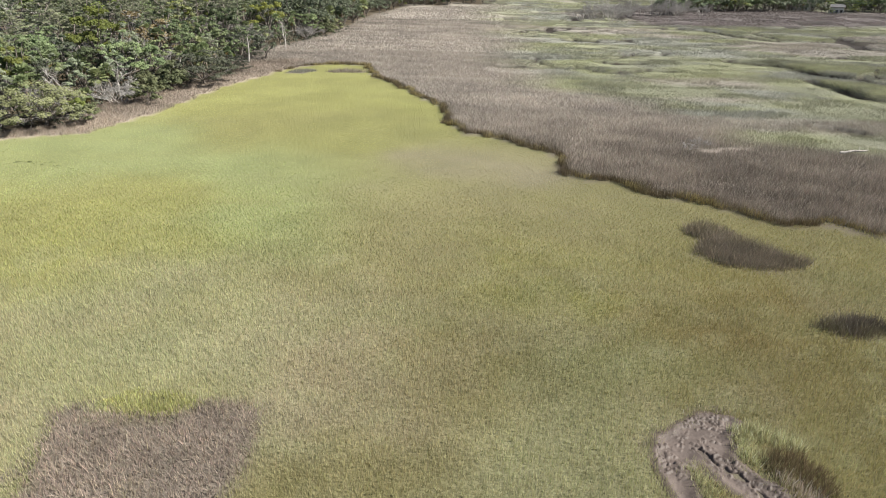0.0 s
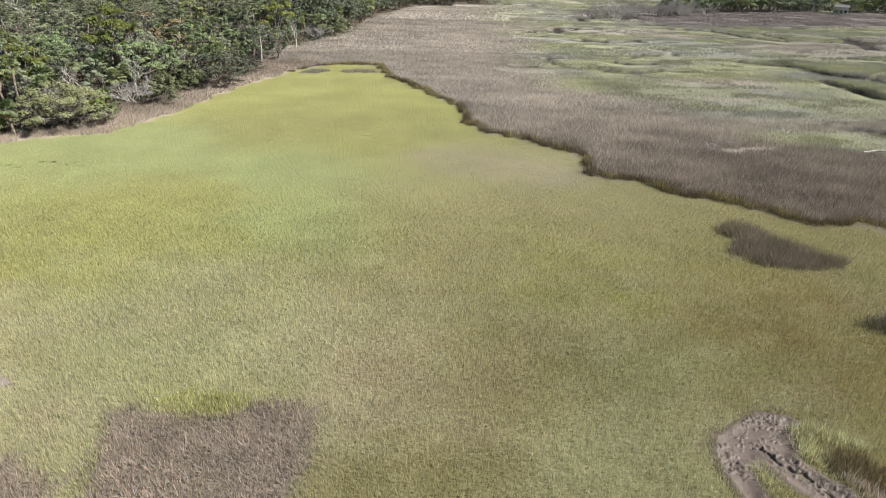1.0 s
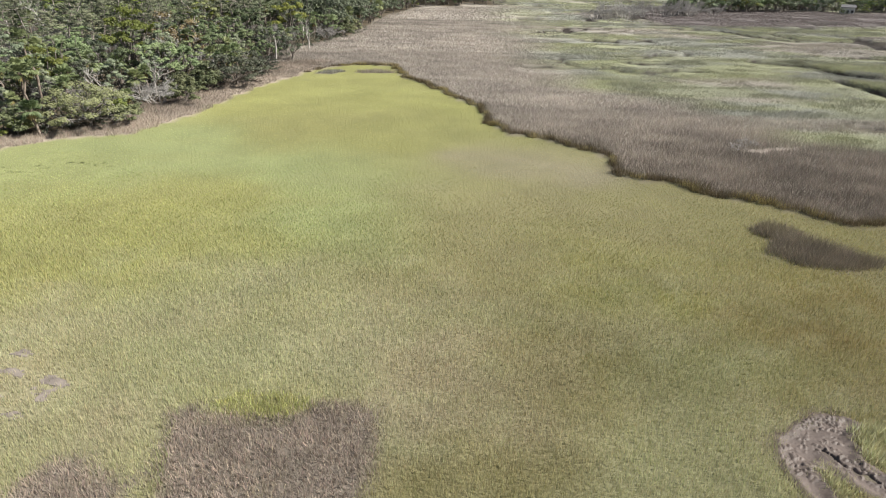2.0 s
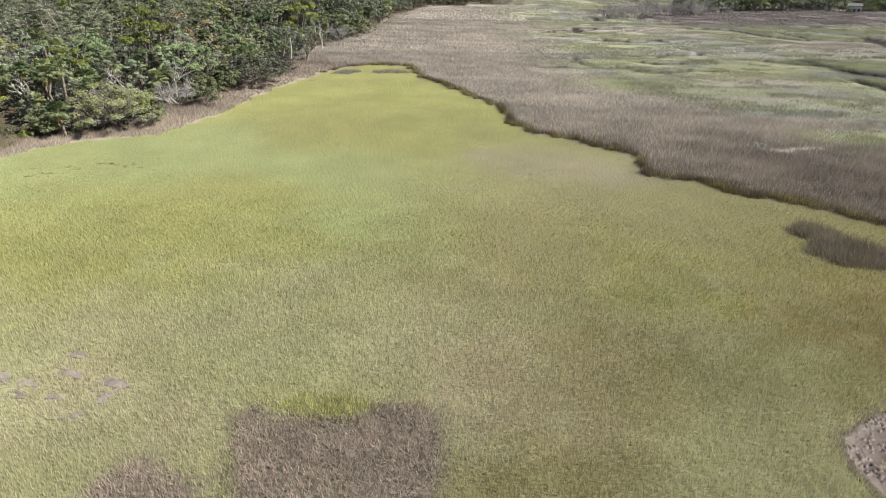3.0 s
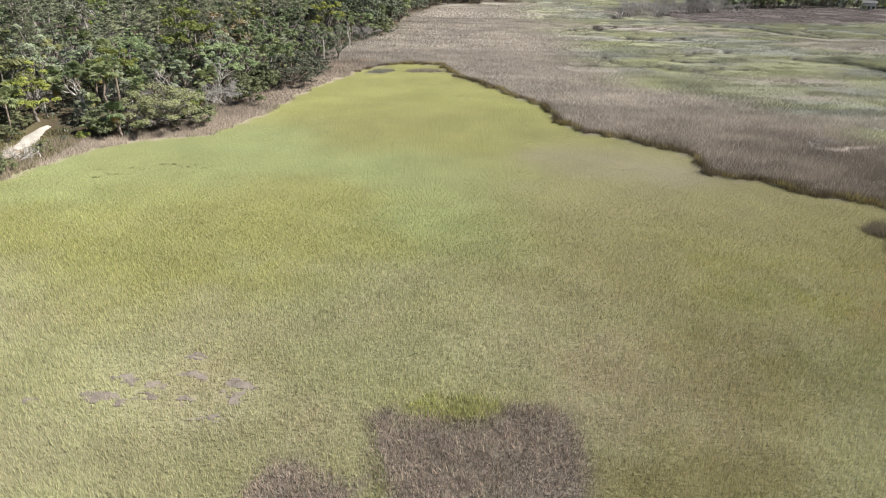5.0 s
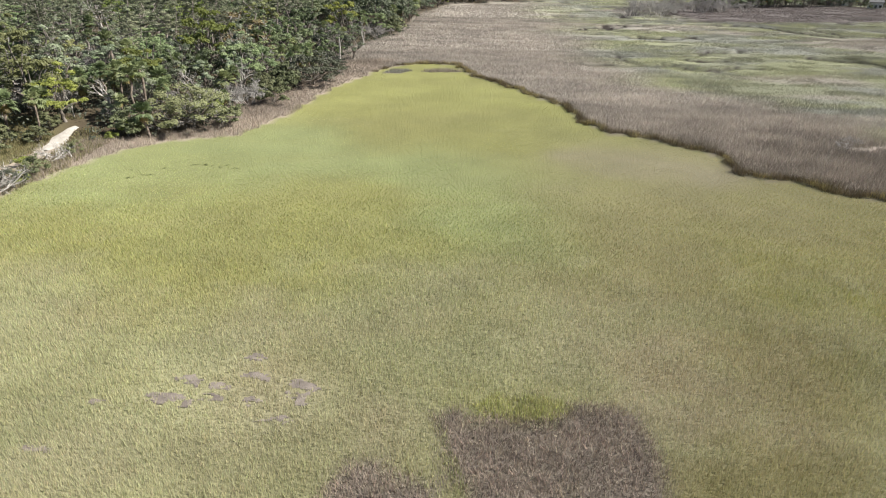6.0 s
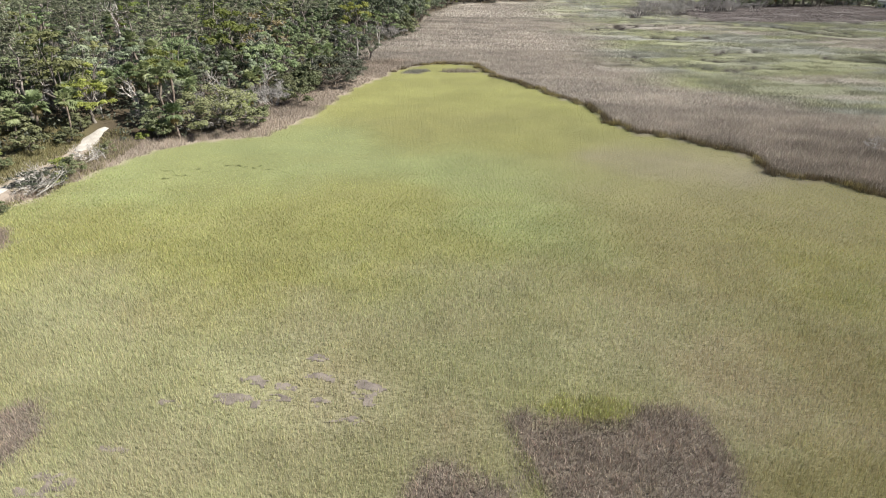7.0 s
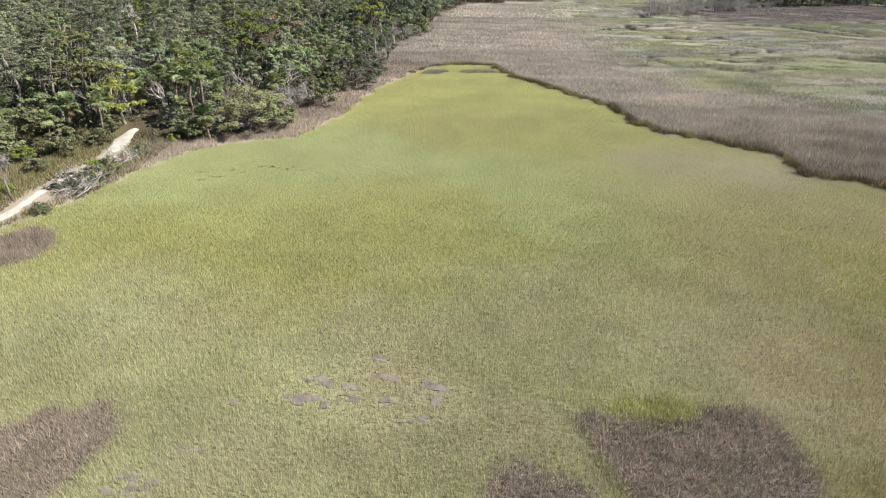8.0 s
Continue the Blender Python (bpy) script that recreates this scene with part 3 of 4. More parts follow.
keep = ~inside(x, y, MEADOW) & (x < np.minimum(forest_edge(y) + 14, -57)) & (far_from(x, y, SAND_PATH) > 1.0) & (fbm(x, y, 5, 3, 131) > 0.3)
x, y = x[keep], y[keep]
tint = (PALETTE["straw"][None] * (1 - fbm(x, y, 6, 3, 133)[:, None]) + PALETTE["olive"][None] * fbm(x, y, 6, 3, 133)[:, None]) * 0.8
v, f, c = blade_field(x, y, 4, np.full(len(x), 0.45), 0.07, tint, 0.2, 0.5)
thing("upland_grass", make_mesh("upland_grass", v, f, c), GRASS, "dry straw and olive grass beside the sandy track", "grass", kind="stuff")

for which, poly in RUSH_ISLANDS.items():
    xs, ys = [p[0] for p in poly], [p[1] for p in poly]
    x, y = scatter(min(xs) - 1, max(xs) + 1, max(min(ys), 15.5) - 1, max(ys) + 1, 14 if which in ("tip", "point") else 44)
    value = within(x, y, poly, 2.0)
    inner = value + 0.09 * rng.normal(0, 1, len(x)) < 1.03
    x, y, value = (q[inner] for q in (x, y, value))
    tall = {"dark": 0.85, "bent": 0.85, "path": 0.5, "tip": 0.7, "point": 0.5}.get(which, 0.32) * (0.6 + 0.8 * fbm(x, y, 0.9, 3, 97)) * np.minimum(1, 0.7 + 1.5 * np.clip(1.03 - value, 0, 1))
    base = {"dark": PALETTE["rush"] * 0.5, "bent": PALETTE["rush"] * 0.72 + PALETTE["gold"] * 0.2, "tip": PALETTE["far_rush"] * 0.6 + PALETTE["gold"] * 0.3, "point": PALETTE["grey"] * 0.8}.get(which, PALETTE["rush"] * np.array((1.06, 1.02, 1.0)))
    greener = smooth(0.52, 0.7, fbm(x, y, 2.6, 3, 101))[:, None] * 0.35
    tint = (base[None] * (1 - greener) + PALETTE["olive"] * greener) * (0.62 + 0.76 * fbm(x, y, 1.2, 3, 99))[:, None] * 0.86
    v, f, c = blade_field(x, y, 6, tall, 0.032, tint, 0.2, 0.45)
    thing("rush_patch", make_mesh("rush_patch", v, f, c), RUSH, "patch of matted grey-brown rushes in the green meadow", "rushes", "rush patches in the meadow", "stuff")


# ---- sandy path and mud ----
def ribbon(line, width, lift, step=0.6):
    """A sheet that follows a line over the ground, with uneven edges."""
    pts = [Vector((*p, 0)) for p in line]
    out = []
    for a, b in zip(pts, pts[1:]):
        k = max(1, int((b - a).length / step))
        out += [(a.lerp(b, i / k), (b - a).normalized()) for i in range(k)]
    v, f, across = [], [], 7
    for i, (p, d) in enumerate(out):
        side = Vector((-d.y, d.x, 0))
        wide = width * (0.75 + 0.6 * noise.noise(p * 0.35)) * min(1.0, 0.3 + 0.25 * i, 0.3 + 0.25 * (len(out) - 1 - i))
        for j in range(across):
            u = (j / (across - 1) - 0.5) * 2
            q = p + side * (u * wide / 2 + 0.25 * noise.noise(p * 1.3 + Vector((j, 0, 0))))
            v.append((q.x, q.y, lift * (1 - 0.9 * u * u)))
        if i:
            f += [((i - 1) * across + j, (i - 1) * across + j + 1, i * across + j + 1, i * across + j) for j in range(across - 1)]
    v = np.array(v)
    v[:, 2] += ground_height(v[:, 0], v[:, 1])
    return make_mesh("sandy_path", v, f, None, True)


thing("sandy_path", ribbon(SAND_PATH[4:], 1.15, 0.16), SAND, "white sandy track along the edge of the woods", "path", kind="structure")
thing("sandy_path", ribbon(SAND_PATH[:3], 2.2, 0.12), SAND, "wide patch of white sand beside the woods", "sand", kind="structure")

mx, my = np.meshgrid(np.arange(7.2, 16.6, 0.05), np.arange(15.0, 25.0, 0.05))
mr, mc = mx.shape
mx, my = mx.ravel(), my.ravel()
hole = mud_hole(mx, my)


def clods(x, y, size):
    """Cracked lumps: how far a place is from the crack, and each lump's own height."""
    gx_, gy_ = x / size, y / size
    ix, iy = np.floor(gx_), np.floor(gy_)
    first, second, own = np.full(len(x), 9.0), np.full(len(x), 9.0), np.zeros(len(x))
    for i in (-1, 0, 1):
        for j in (-1, 0, 1):
            cx, cy = ix + i, iy + j
            d = np.hypot(gx_ - cx - vnoise(cx, cy, 3), gy_ - cy - vnoise(cx, cy, 4))
            second = np.where(d < first, first, np.minimum(second, d))
            own = np.where(d < first, vnoise(cx, cy, 5), own)
            first = np.minimum(first, d)
    return second - first, own


wx, wy = mx + 0.25 * (fbm(mx, my, 0.5, 3, 111) - 0.5), my + 0.25 * (fbm(mx, my, 0.5, 3, 112) - 0.5)
gap, own = clods(0.8 * wx + 0.5 * wy, 1.3 * (0.8 * wy - 0.5 * wx), 0.2)
CRUST = [(9.4, 20.4), (10.0, 21.9), (11.2, 23.0), (12.9, 23.5), (12.6, 22.4), (11.6, 21.6), (12.3, 20.2), (13.6, 19.0), (14.0, 17)]
crust = smooth(0.8, 0.25, far_from(mx, my, CRUST) + 1.6 * (fbm(mx, my, 0.9, 3, 115) - 0.5))
runnel = smooth(0.2, 0.03, far_from(mx, my, [(10.9, 22.1), (11.5, 21.1), (12.1, 20.2), (12.6, 19.7), (13.2, 18.6), (13.5, 17)]) + 0.8 * (fbm(mx, my, 0.5, 3, 113) - 0.42))
lump = smooth(0.05, 0.2, gap) * smooth(0.52, 0.66, own) * crust
mz = ground_height(mx, my) + 0.10 + smooth(1.0, 0.85, hole) * (0.075 * lump - 0.09 * crust * smooth(0.09, 0.02, gap) * smooth(0.3, 0.6, own) - 0.2 * runnel) - 0.12 * smooth(0.85, 1.08, hole) - 0.5 * smooth(1.08, 1.3, hole) + 0.06 * fbm(mx, my, 0.5, 4, 117)
mi = np.arange(mr * mc).reshape(mr, mc)
mq = np.stack([mi[:-1, :-1], mi[:-1, 1:], mi[1:, 1:], mi[1:, :-1]], -1).reshape(-1, 4)
mq = mq[(hole[mq] < 1.3).all(1)]
used, mq = np.unique(mq, return_inverse=True)
thing("mud_flat", make_mesh("mud_flat", np.stack([mx, my, mz], 1)[used], mq.reshape(-1, 4), None, True), MUD,
      "bare brown mud pan with slumped clods and runnels", "mud", kind="structure")


def mud_sheet(x0, x1, y0, y1, step=0.09):
    """Bare mud that shows where the short grass has died back."""
    x, y = np.meshgrid(np.arange(x0, x1, step), np.arange(y0, y1, step))
    shape = x.shape
    x, y = x.ravel(), y.ravel()
    k = np.arange(len(x)).reshape(shape)
    q = np.stack([k[:-1, :-1], k[:-1, 1:], k[1:, 1:], k[1:, :-1]], -1).reshape(-1, 4)
    bare = bare_mud(x, y)
    q = q[(bare[q] > 0.12).all(1)]
    used, q = np.unique(q, return_inverse=True)
    z = ground_height(x, y) + 0.09 * (bare - 0.55) + 0.05 * (fbm(x, y, 0.4, 3, 141) - 0.4)
    thing("mud_patch", make_mesh("mud_patch", np.stack([x, y, z], 1)[used], q.reshape(-1, 4), None, True), GREY_MUD, "bare grey mud showing between the short grass", "mud", kind="structure")


mud_sheet(-41, -23, 15.5, 29)


def tuft_bank(shape, colour, tall, label, density=26, per=9, lean=0.3):
    """Taller grass inside an oval, or inside an outline."""
    if isinstance(shape, list):
        xs, ys, grow = [p[0] for p in shape], [p[1] for p in shape], 0.5
    else:
        xs, ys, grow = [shape[0]], [shape[1]], max(shape[2], shape[3]) * 1.4
    x, y = scatter(min(xs) - grow, max(xs) + grow, min(ys) - grow, max(ys) + grow, density)
    val = within(x, y, shape, 1.0, 0.25, 0.8, 23) if isinstance(shape, list) else oval(x, y, *shape)
    x, y, val = (q[val < 1] for q in (x, y, val))
    tint = PALETTE[colour][None] * (1.0 + 0.6 * fbm(x, y, 1.2, 3, 121))[:, None]
    v, f, c = blade_field(x, y, per, tall * (0.6 + 0.8 * fbm(x, y, 0.9, 2, 123)) * np.minimum(1, 0.55 + 1.2 * (1 - val)), 0.034, tint, 0.14, lean, 1.7)
    thing("cordgrass_bank", make_mesh("cordgrass_bank", v, f, c), GRASS, label, "grass", "cordgrass round the mud", "stuff")


# Pale and dark grass paint this clump's lit top and shaded front.
tuft_bank([(13.1, 22.8), (14.3, 23.2), (15.4, 22.6), (16.3, 21.8), (15.8, 21.2), (14.6, 21.7), (13.3, 21.9)], "pale", 0.7, "tall pale straw cordgrass behind the mud pan", 34)
tuft_bank([(12.9, 22.2), (13.8, 22.2), (14.2, 21.2), (13.6, 20.4), (12.9, 20.9)], "pale", 0.55, "tall grey-green cordgrass leaning over the mud pan", 34)
tuft_bank([(14.2, 21.8), (15.8, 21.4), (16.6, 20.2), (16.2, 18.4), (15.4, 18.6), (14.6, 19.6), (13.7, 20.4)], "rust", 0.55, "brown and olive cordgrass beside the mud pan, darkened as its shaded front", 30)
tuft_bank([(13.8, 20.1), (14.7, 19.6), (15.6, 18.6), (15.8, 16), (14.6, 16), (14.4, 18.6)], "rush", 0.6, "grey-brown rushes along the wet runnel", 30)
tuft_bank([(11.2, 24.4), (12.8, 24.7), (14.4, 24.1), (13.9, 23.5), (12.6, 23.8), (11.3, 23.4)], "rush", 0.26, "low grey-brown stubble at the rim of the mud", 16)
tuft_bank([(8.6, 22.6), (9.6, 22.9), (11, 23.6), (10.4, 22.8), (9.3, 21.8), (8.8, 20.4), (8.4, 21)], "rush", 0.2, "low grey-brown stubble at the rim of the mud", 10)
tuft_bank([(10.3, 20.3), (10.8, 20.4), (11.1, 19.4), (11, 18), (10.8, 16.4), (10.4, 18.4)], "pale", 0.45, "pale green cordgrass tuft standing in the mud", 34)
tuft_bank([(11, 19.6), (11.4, 19.5), (12.1, 18.2), (12.5, 16.2), (11, 16)], "straw", 0.26, "straw-coloured cordgrass standing in the mud", 26)
# Green strip added along the patch's left edge, where its shadow falls.
tuft_bank([(-18.7, 22.6), (-18.4, 22.4), (-17.9, 20), (-17.3, 17.6), (-17.7, 17.6), (-18.3, 20)], "green", 0.4, "taller green cordgrass put for the shadowed edge of a rush patch", 30)
tuft_bank([(-17.4, 23.8), (-15.6, 24.8), (-12.6, 24.5), (-12.1, 23.7), (-13.2, 22.9), (-15, 22.7), (-16.6, 23.1)], "lime", 0.3, "bright green cordgrass above a rush patch", 30)
for i in range(13):
    pool_x = -50.0 + 0.85 * i + rng.uniform(-0.8, 0.8)
    pool_y = 57.4 + 0.33 * i + rng.uniform(-1.6, 1.6)
    tuft_bank((pool_x, pool_y, rng.uniform(0.2, 0.45), rng.uniform(0.10, 0.2), rng.uniform(-10, 40), 0.25, 3), "dark", 0.14, "dark wet hollow with thin green grass in the meadow")


# ---- trees ----
def tubes(paths, sides=5):
    """Tapered round limbs: each path is a list of (point, radius)."""
    v, f = [], []
    for path in paths:
        for i, (p, r) in enumerate(path):
            a, b = Vector(path[max(0, i - 1)][0]), Vector(path[min(len(path) - 1, i + 1)][0])
            d = (b - a).normalized()
            u = d.cross(Vector((0.31, 0.95, 0.05))).normalized()
            w = d.cross(u)
            for k in range(sides):
                t = 2 * math.pi * k / sides
                v.append(Vector(p) + (u * math.cos(t) + w * math.sin(t)) * r)
            if i:
                s0 = len(v) - 2 * sides
                f += [(s0 + k, s0 + (k + 1) % sides, s0 + sides + (k + 1) % sides, s0 + sides + k) for k in range(sides)]
    return np.array([tuple(p) for p in v]), np.array(f)


def bent(a, b, r0, r1, n, sag, rnd):
    """A limb from a to b that wanders and rises."""
    a, b = Vector(a), Vector(b)
    out = []
    for i in range(n + 1):
        t = i / n
        p = a.lerp(b, t) + Vector((rnd.uniform(-1, 1), rnd.uniform(-1, 1), 0)) * 0.06 * (b - a).length * (0 < i < n)
        p.z += sag * math.sin(math.pi * t)
        out.append((tuple(p), r0 + (r1 - r0) * t))
    return out


def leaf_cloud(centres, radii, counts, length, width, flat=0.65, g=None, up=0.3, hollow=0.78):
    """Rhombic leaf sprays over the outside of uneven lobes."""
    rep = np.repeat(np.arange(len(centres)), counts)
    m = len(rep)
    d = g.normal(0, 1, (m, 3))
    d[:, 2] = np.where(d[:, 2] < -0.5, -d[:, 2] * 0.6, d[:, 2])
    d /= np.linalg.norm(d, axis=1, keepdims=True)
    p = np.asarray(centres)[rep] + d * (np.asarray(radii)[rep] * np.where(g.uniform(0, 1, m) < 0.22, g.uniform(0.25, 1, m) * hollow, g.uniform(hollow, 1.08, m)))[:, None] * np.array((1, 1, flat))
    nrm = d * 1.1 + g.normal(0, 0.16, (m, 3)) + np.array((0, 0, up))
    nrm /= np.linalg.norm(nrm, axis=1, keepdims=True)
    a = np.cross(nrm, g.normal(0, 1, (m, 3)))
    a /= np.linalg.norm(a, axis=1, keepdims=True)
    b = np.cross(nrm, a)
    L, W = (length * g.uniform(0.6, 1.4, m))[:, None], (width * g.uniform(0.6, 1.4, m))[:, None]
    v = np.stack([p - a * L / 2, p + b * W / 2 + nrm * W * 0.15, p + a * L / 2, p - b * W / 2 + nrm * W * 0.15], 1).reshape(-1, 3)
    return v, np.arange(m * 4).reshape(-1, 4)


def sprays(centres, radii, subs, leaves, length, width, flat, g, up=0.35, sub_r=0.55, low=0.35):
    """A crown of many small leaf clumps, set over the upper outside of larger lobes, with gaps between them."""
    rep = np.repeat(np.arange(len(centres)), subs)
    m = len(rep)
    d = g.normal(0, 1, (m, 3))
    d[:, 2] = np.where(d[:, 2] < -low, -d[:, 2], d[:, 2])
    d /= np.linalg.norm(d, axis=1, keepdims=True)
    r = np.asarray(radii)[rep]
    mid = np.asarray(centres)[rep] + d * (r * g.uniform(0.4, 0.85, m))[:, None] * np.array((1, 1, flat))
    return leaf_cloud(mid, r * sub_r * g.uniform(0.6, 1.3, m), leaves, length, width, 0.6, g, up, 0.7)


def assemble(name, trunk_paths, bark, clouds, label, category, group, sides=5):
    """A tree: an empty at its base, a trunk and its crowns as parts."""
    base = tagged(new(name), label, category, group)
    v, f = tubes(trunk_paths, sides)
    piece("trunk", make_mesh("trunk", v, f, None, True), bark, base)
    for part_name, (v, f), material, words in clouds:
        tagged(piece(part_name, make_mesh(part_name, v, f), material, base, words), kind="" if part_name == "crown" else "stuff")
    return base


def broadleaf(seed, h, w, lobes, per, leaf, material, name, label, low=0.5, flat=0.65, bark=BARK, lobe_r=0.19, moss=0, skirt=0.6, subs=7):
    rnd, g = random.Random(seed), np.random.default_rng(seed)
    fork = (rnd.uniform(-0.3, 0.3), rnd.uniform(-0.3, 0.3), h * low * 0.7)
    paths = [bent((0, 0, -0.3), fork, 0.035 * h, 0.024 * h, 4, 0, rnd)]
    cen, rad = [], []
    for i in range(lobes):
        t, r = 2.4 * i + rnd.uniform(-0.6, 0.6), w / 2 * math.sqrt((i + 0.5) / lobes) * rnd.uniform(0.72, 1.0)
        top = 1 - 0.75 * (r / (w / 2)) ** 2
        z = h * (low + (1 - low) * top * rnd.uniform(0.5, 1.0))
        if skirt and i % 3 == 1:
            z *= skirt
        c = (r * math.cos(t), r * math.sin(t), z)
        cen.append(c)
        rad.append(w * lobe_r * rnd.uniform(0.6, 1.3))
        if i % 2 == 0:
            paths.append(bent(fork, c, 0.014 * h, 0.004 * h, 4, 0.03 * h, rnd))
            e = (c[0] + rnd.uniform(-1, 1) * rad[-1], c[1] + rnd.uniform(-1, 1) * rad[-1], c[2] + rnd.uniform(0.2, 1.0) * rad[-1])
            paths.append(bent(c, e, 0.004 * h, 0.0015 * h, 2, 0, rnd))
    clouds = [("crown", sprays(cen, rad, subs, max(4, round(per / subs)), leaf, leaf * 0.8, flat, g), material, "")]
    if moss:
        clouds.append(("moss", leaf_cloud([(c[0], c[1], c[2] - 0.3) for c in cen], rad, moss, leaf * 2.2, leaf * 0.35, 0.8, g, -0.2), TWIGS, "grey hanging moss and bare twigs"))
    return assemble(name, paths, bark, clouds, label, "tree" if h > 3.5 else "shrub", "woodland trees" if h > 3.5 else "shrubs by the woods")


def pine(seed, h, label):
    rnd, g = random.Random(seed), np.random.default_rng(seed)
    top = (rnd.uniform(-0.6, 0.6), rnd.uniform(-0.6, 0.6), h)
    paths = [bent((0, 0, -0.3), top, 0.016 * h, 0.003 * h, 6, 0, rnd)]
    cen, rad = [], []
    for i in range(24):
        t = 0.45 + 0.54 * (i / 23)
        a, reach = 2.4 * i + rnd.uniform(-0.4, 0.4), (1.12 - t) * h * 0.32 * rnd.uniform(0.6, 1.25) + 0.5
        s = (top[0] * t, top[1] * t, h * t)
        e = (s[0] + reach * math.cos(a), s[1] + reach * math.sin(a), s[2] + rnd.uniform(0.0, 0.7))
        paths.append(bent(s, e, 0.0035 * h, 0.001 * h, 3, -0.15, rnd))
        for k in range(4):
            q = 0.35 + 0.22 * k + rnd.uniform(-0.08, 0.08)
            cen.append(tuple(s[j] + (e[j] - s[j]) * q + rnd.uniform(-0.25, 0.25) for j in range(3)))
            rad.append(rnd.uniform(0.4, 0.85))
    for i in range(7):
        t, a = rnd.uniform(0.2, 0.46), rnd.uniform(0, 6.28)
        s = (top[0] * t, top[1] * t, h * t)
        paths.append(bent(s, (s[0] + 1.2 * math.cos(a), s[1] + 1.2 * math.sin(a), s[2] + 0.3), 0.04, 0.012, 2, -0.1, rnd))
    cloud = leaf_cloud(cen, rad, 28, 0.38, 0.15, 0.36, g, 0.7, 0.4)
    return assemble("pine_tree", paths, PINE_BARK, [("crown", cloud, PINE, "")], label, "tree", "woodland trees")


def palm(seed, h, label, dry=8):
    rnd, g = random.Random(seed), np.random.default_rng(seed)
    base = tagged(new("palm_tree"), label, "palm", "woodland palms")
    top = Vector((rnd.uniform(-0.4, 0.4), rnd.uniform(-0.4, 0.4), h))
    trunk = bent((0, 0, -0.3), tuple(top), 0.17, 0.15, 5, 0, rnd)
    trunk[-1] = (trunk[-1][0], 0.24)
    v, f = tubes([trunk], 8)
    piece("trunk", make_mesh("trunk", v, f, None, True), PALM_BARK, base)

    def fronds(n, lo, hi, size):
        v, f, stems = [], [], []
        for i in range(n):
            a, e = 2.4 * i + rnd.uniform(-0.3, 0.3), radians(rnd.uniform(lo, hi))
            out = Vector((math.cos(a) * math.cos(e), math.sin(a) * math.cos(e), math.sin(e)))
            side = Vector((-math.sin(a), math.cos(a), 0))
            hub = top + out * size * rnd.uniform(0.5, 0.75)
            nrm = side.cross(out)
            for k in range(11):
                q = radians(-105 + 21 * k)
                d = (out * math.cos(q) + side * math.sin(q)).normalized()
                L = size * 0.62 * (0.75 + 0.25 * math.cos(q)) * rnd.uniform(0.85, 1.1)
                tip = hub + d * L - Vector((0, 0, 0.28 * L * rnd.uniform(0.6, 1.5)))
                mid = hub + d * L * 0.55 + nrm * 0.04
                wide = d.cross(nrm).normalized() * 0.095 * size / 1.3
                s0 = len(v)
                v += [tuple(hub), tuple(mid + wide), tuple(tip), tuple(mid - wide)]
                f.append((s0, s0 + 1, s0 + 2, s0 + 3))
            stems.append([(tuple(top), 0.03), (tuple(hub), 0.015)])
        sv, sf = tubes(stems, 4)
        return np.concatenate([np.array(v), sv]), np.concatenate([np.array(f), sf + len(v)])
    v, f = fronds(36, -45, 80, 1.3)
    piece("crown", make_mesh("crown", v, f), PALM, base)
    v, f = fronds(dry, -82, -55, 1.05)
    piece("frond_skirt", make_mesh("frond_skirt", v, f), PALM_DRY, base, "dead yellow-brown hanging fronds")
    return base


def branching(start, direction, length, radius, depth, rnd, out, spread_a=0.55):
    end = start + direction * length
    out.append(bent(tuple(start), tuple(end), radius, radius * 0.6, 3, 0, rnd))
    if depth:
        for _ in range(rnd.choice((2, 3, 3))):
            d = (direction + Vector((rnd.uniform(-1, 1), rnd.uniform(-1, 1), rnd.uniform(-0.6, 1))) * spread_a * 1.5).normalized()
            branching(start.lerp(end, rnd.uniform(0.55, 1.0)), d, length * rnd.uniform(0.5, 0.8), radius * 0.55, depth - 1, rnd, out, spread_a)


def dead_tree(seed, h, label, name="dead_tree", tilt=(0, 0), material=BLEACHED, twigs=0):
    rnd, g = random.Random(seed), np.random.default_rng(seed)
    paths = []
    if name == "bare_shrub":
        for k in range(7):
            lean = Vector((math.cos(0.9 * k) * rnd.uniform(0.3, 1.0), math.sin(0.9 * k) * rnd.uniform(0.3, 1.0), 1)).normalized()
            branching(Vector((0.25 * math.cos(0.9 * k), 0.25 * math.sin(0.9 * k), -0.2)), lean, h * rnd.uniform(0.28, 0.42), h * 0.012, 3, rnd, paths, 0.45)
    else:
        branching(Vector((0, 0, -0.2)), Vector((tilt[0], tilt[1], 1)).normalized(), h * 0.42, h * 0.028, 4, rnd, paths)
    clouds = []
    if twigs:
        tips = [p[-1][0] for p in paths if p[0][1] < h * 0.008]
        clouds = [("twig_cloud", leaf_cloud(tips, [h * 0.085] * len(tips), twigs, h * 0.085, 0.035, 0.9, g, 0.2, 0.0), TWIGS, "fine grey leafless twigs")]
    return assemble(name, paths, material, clouds, label, "dead tree", "dead trees", 4)


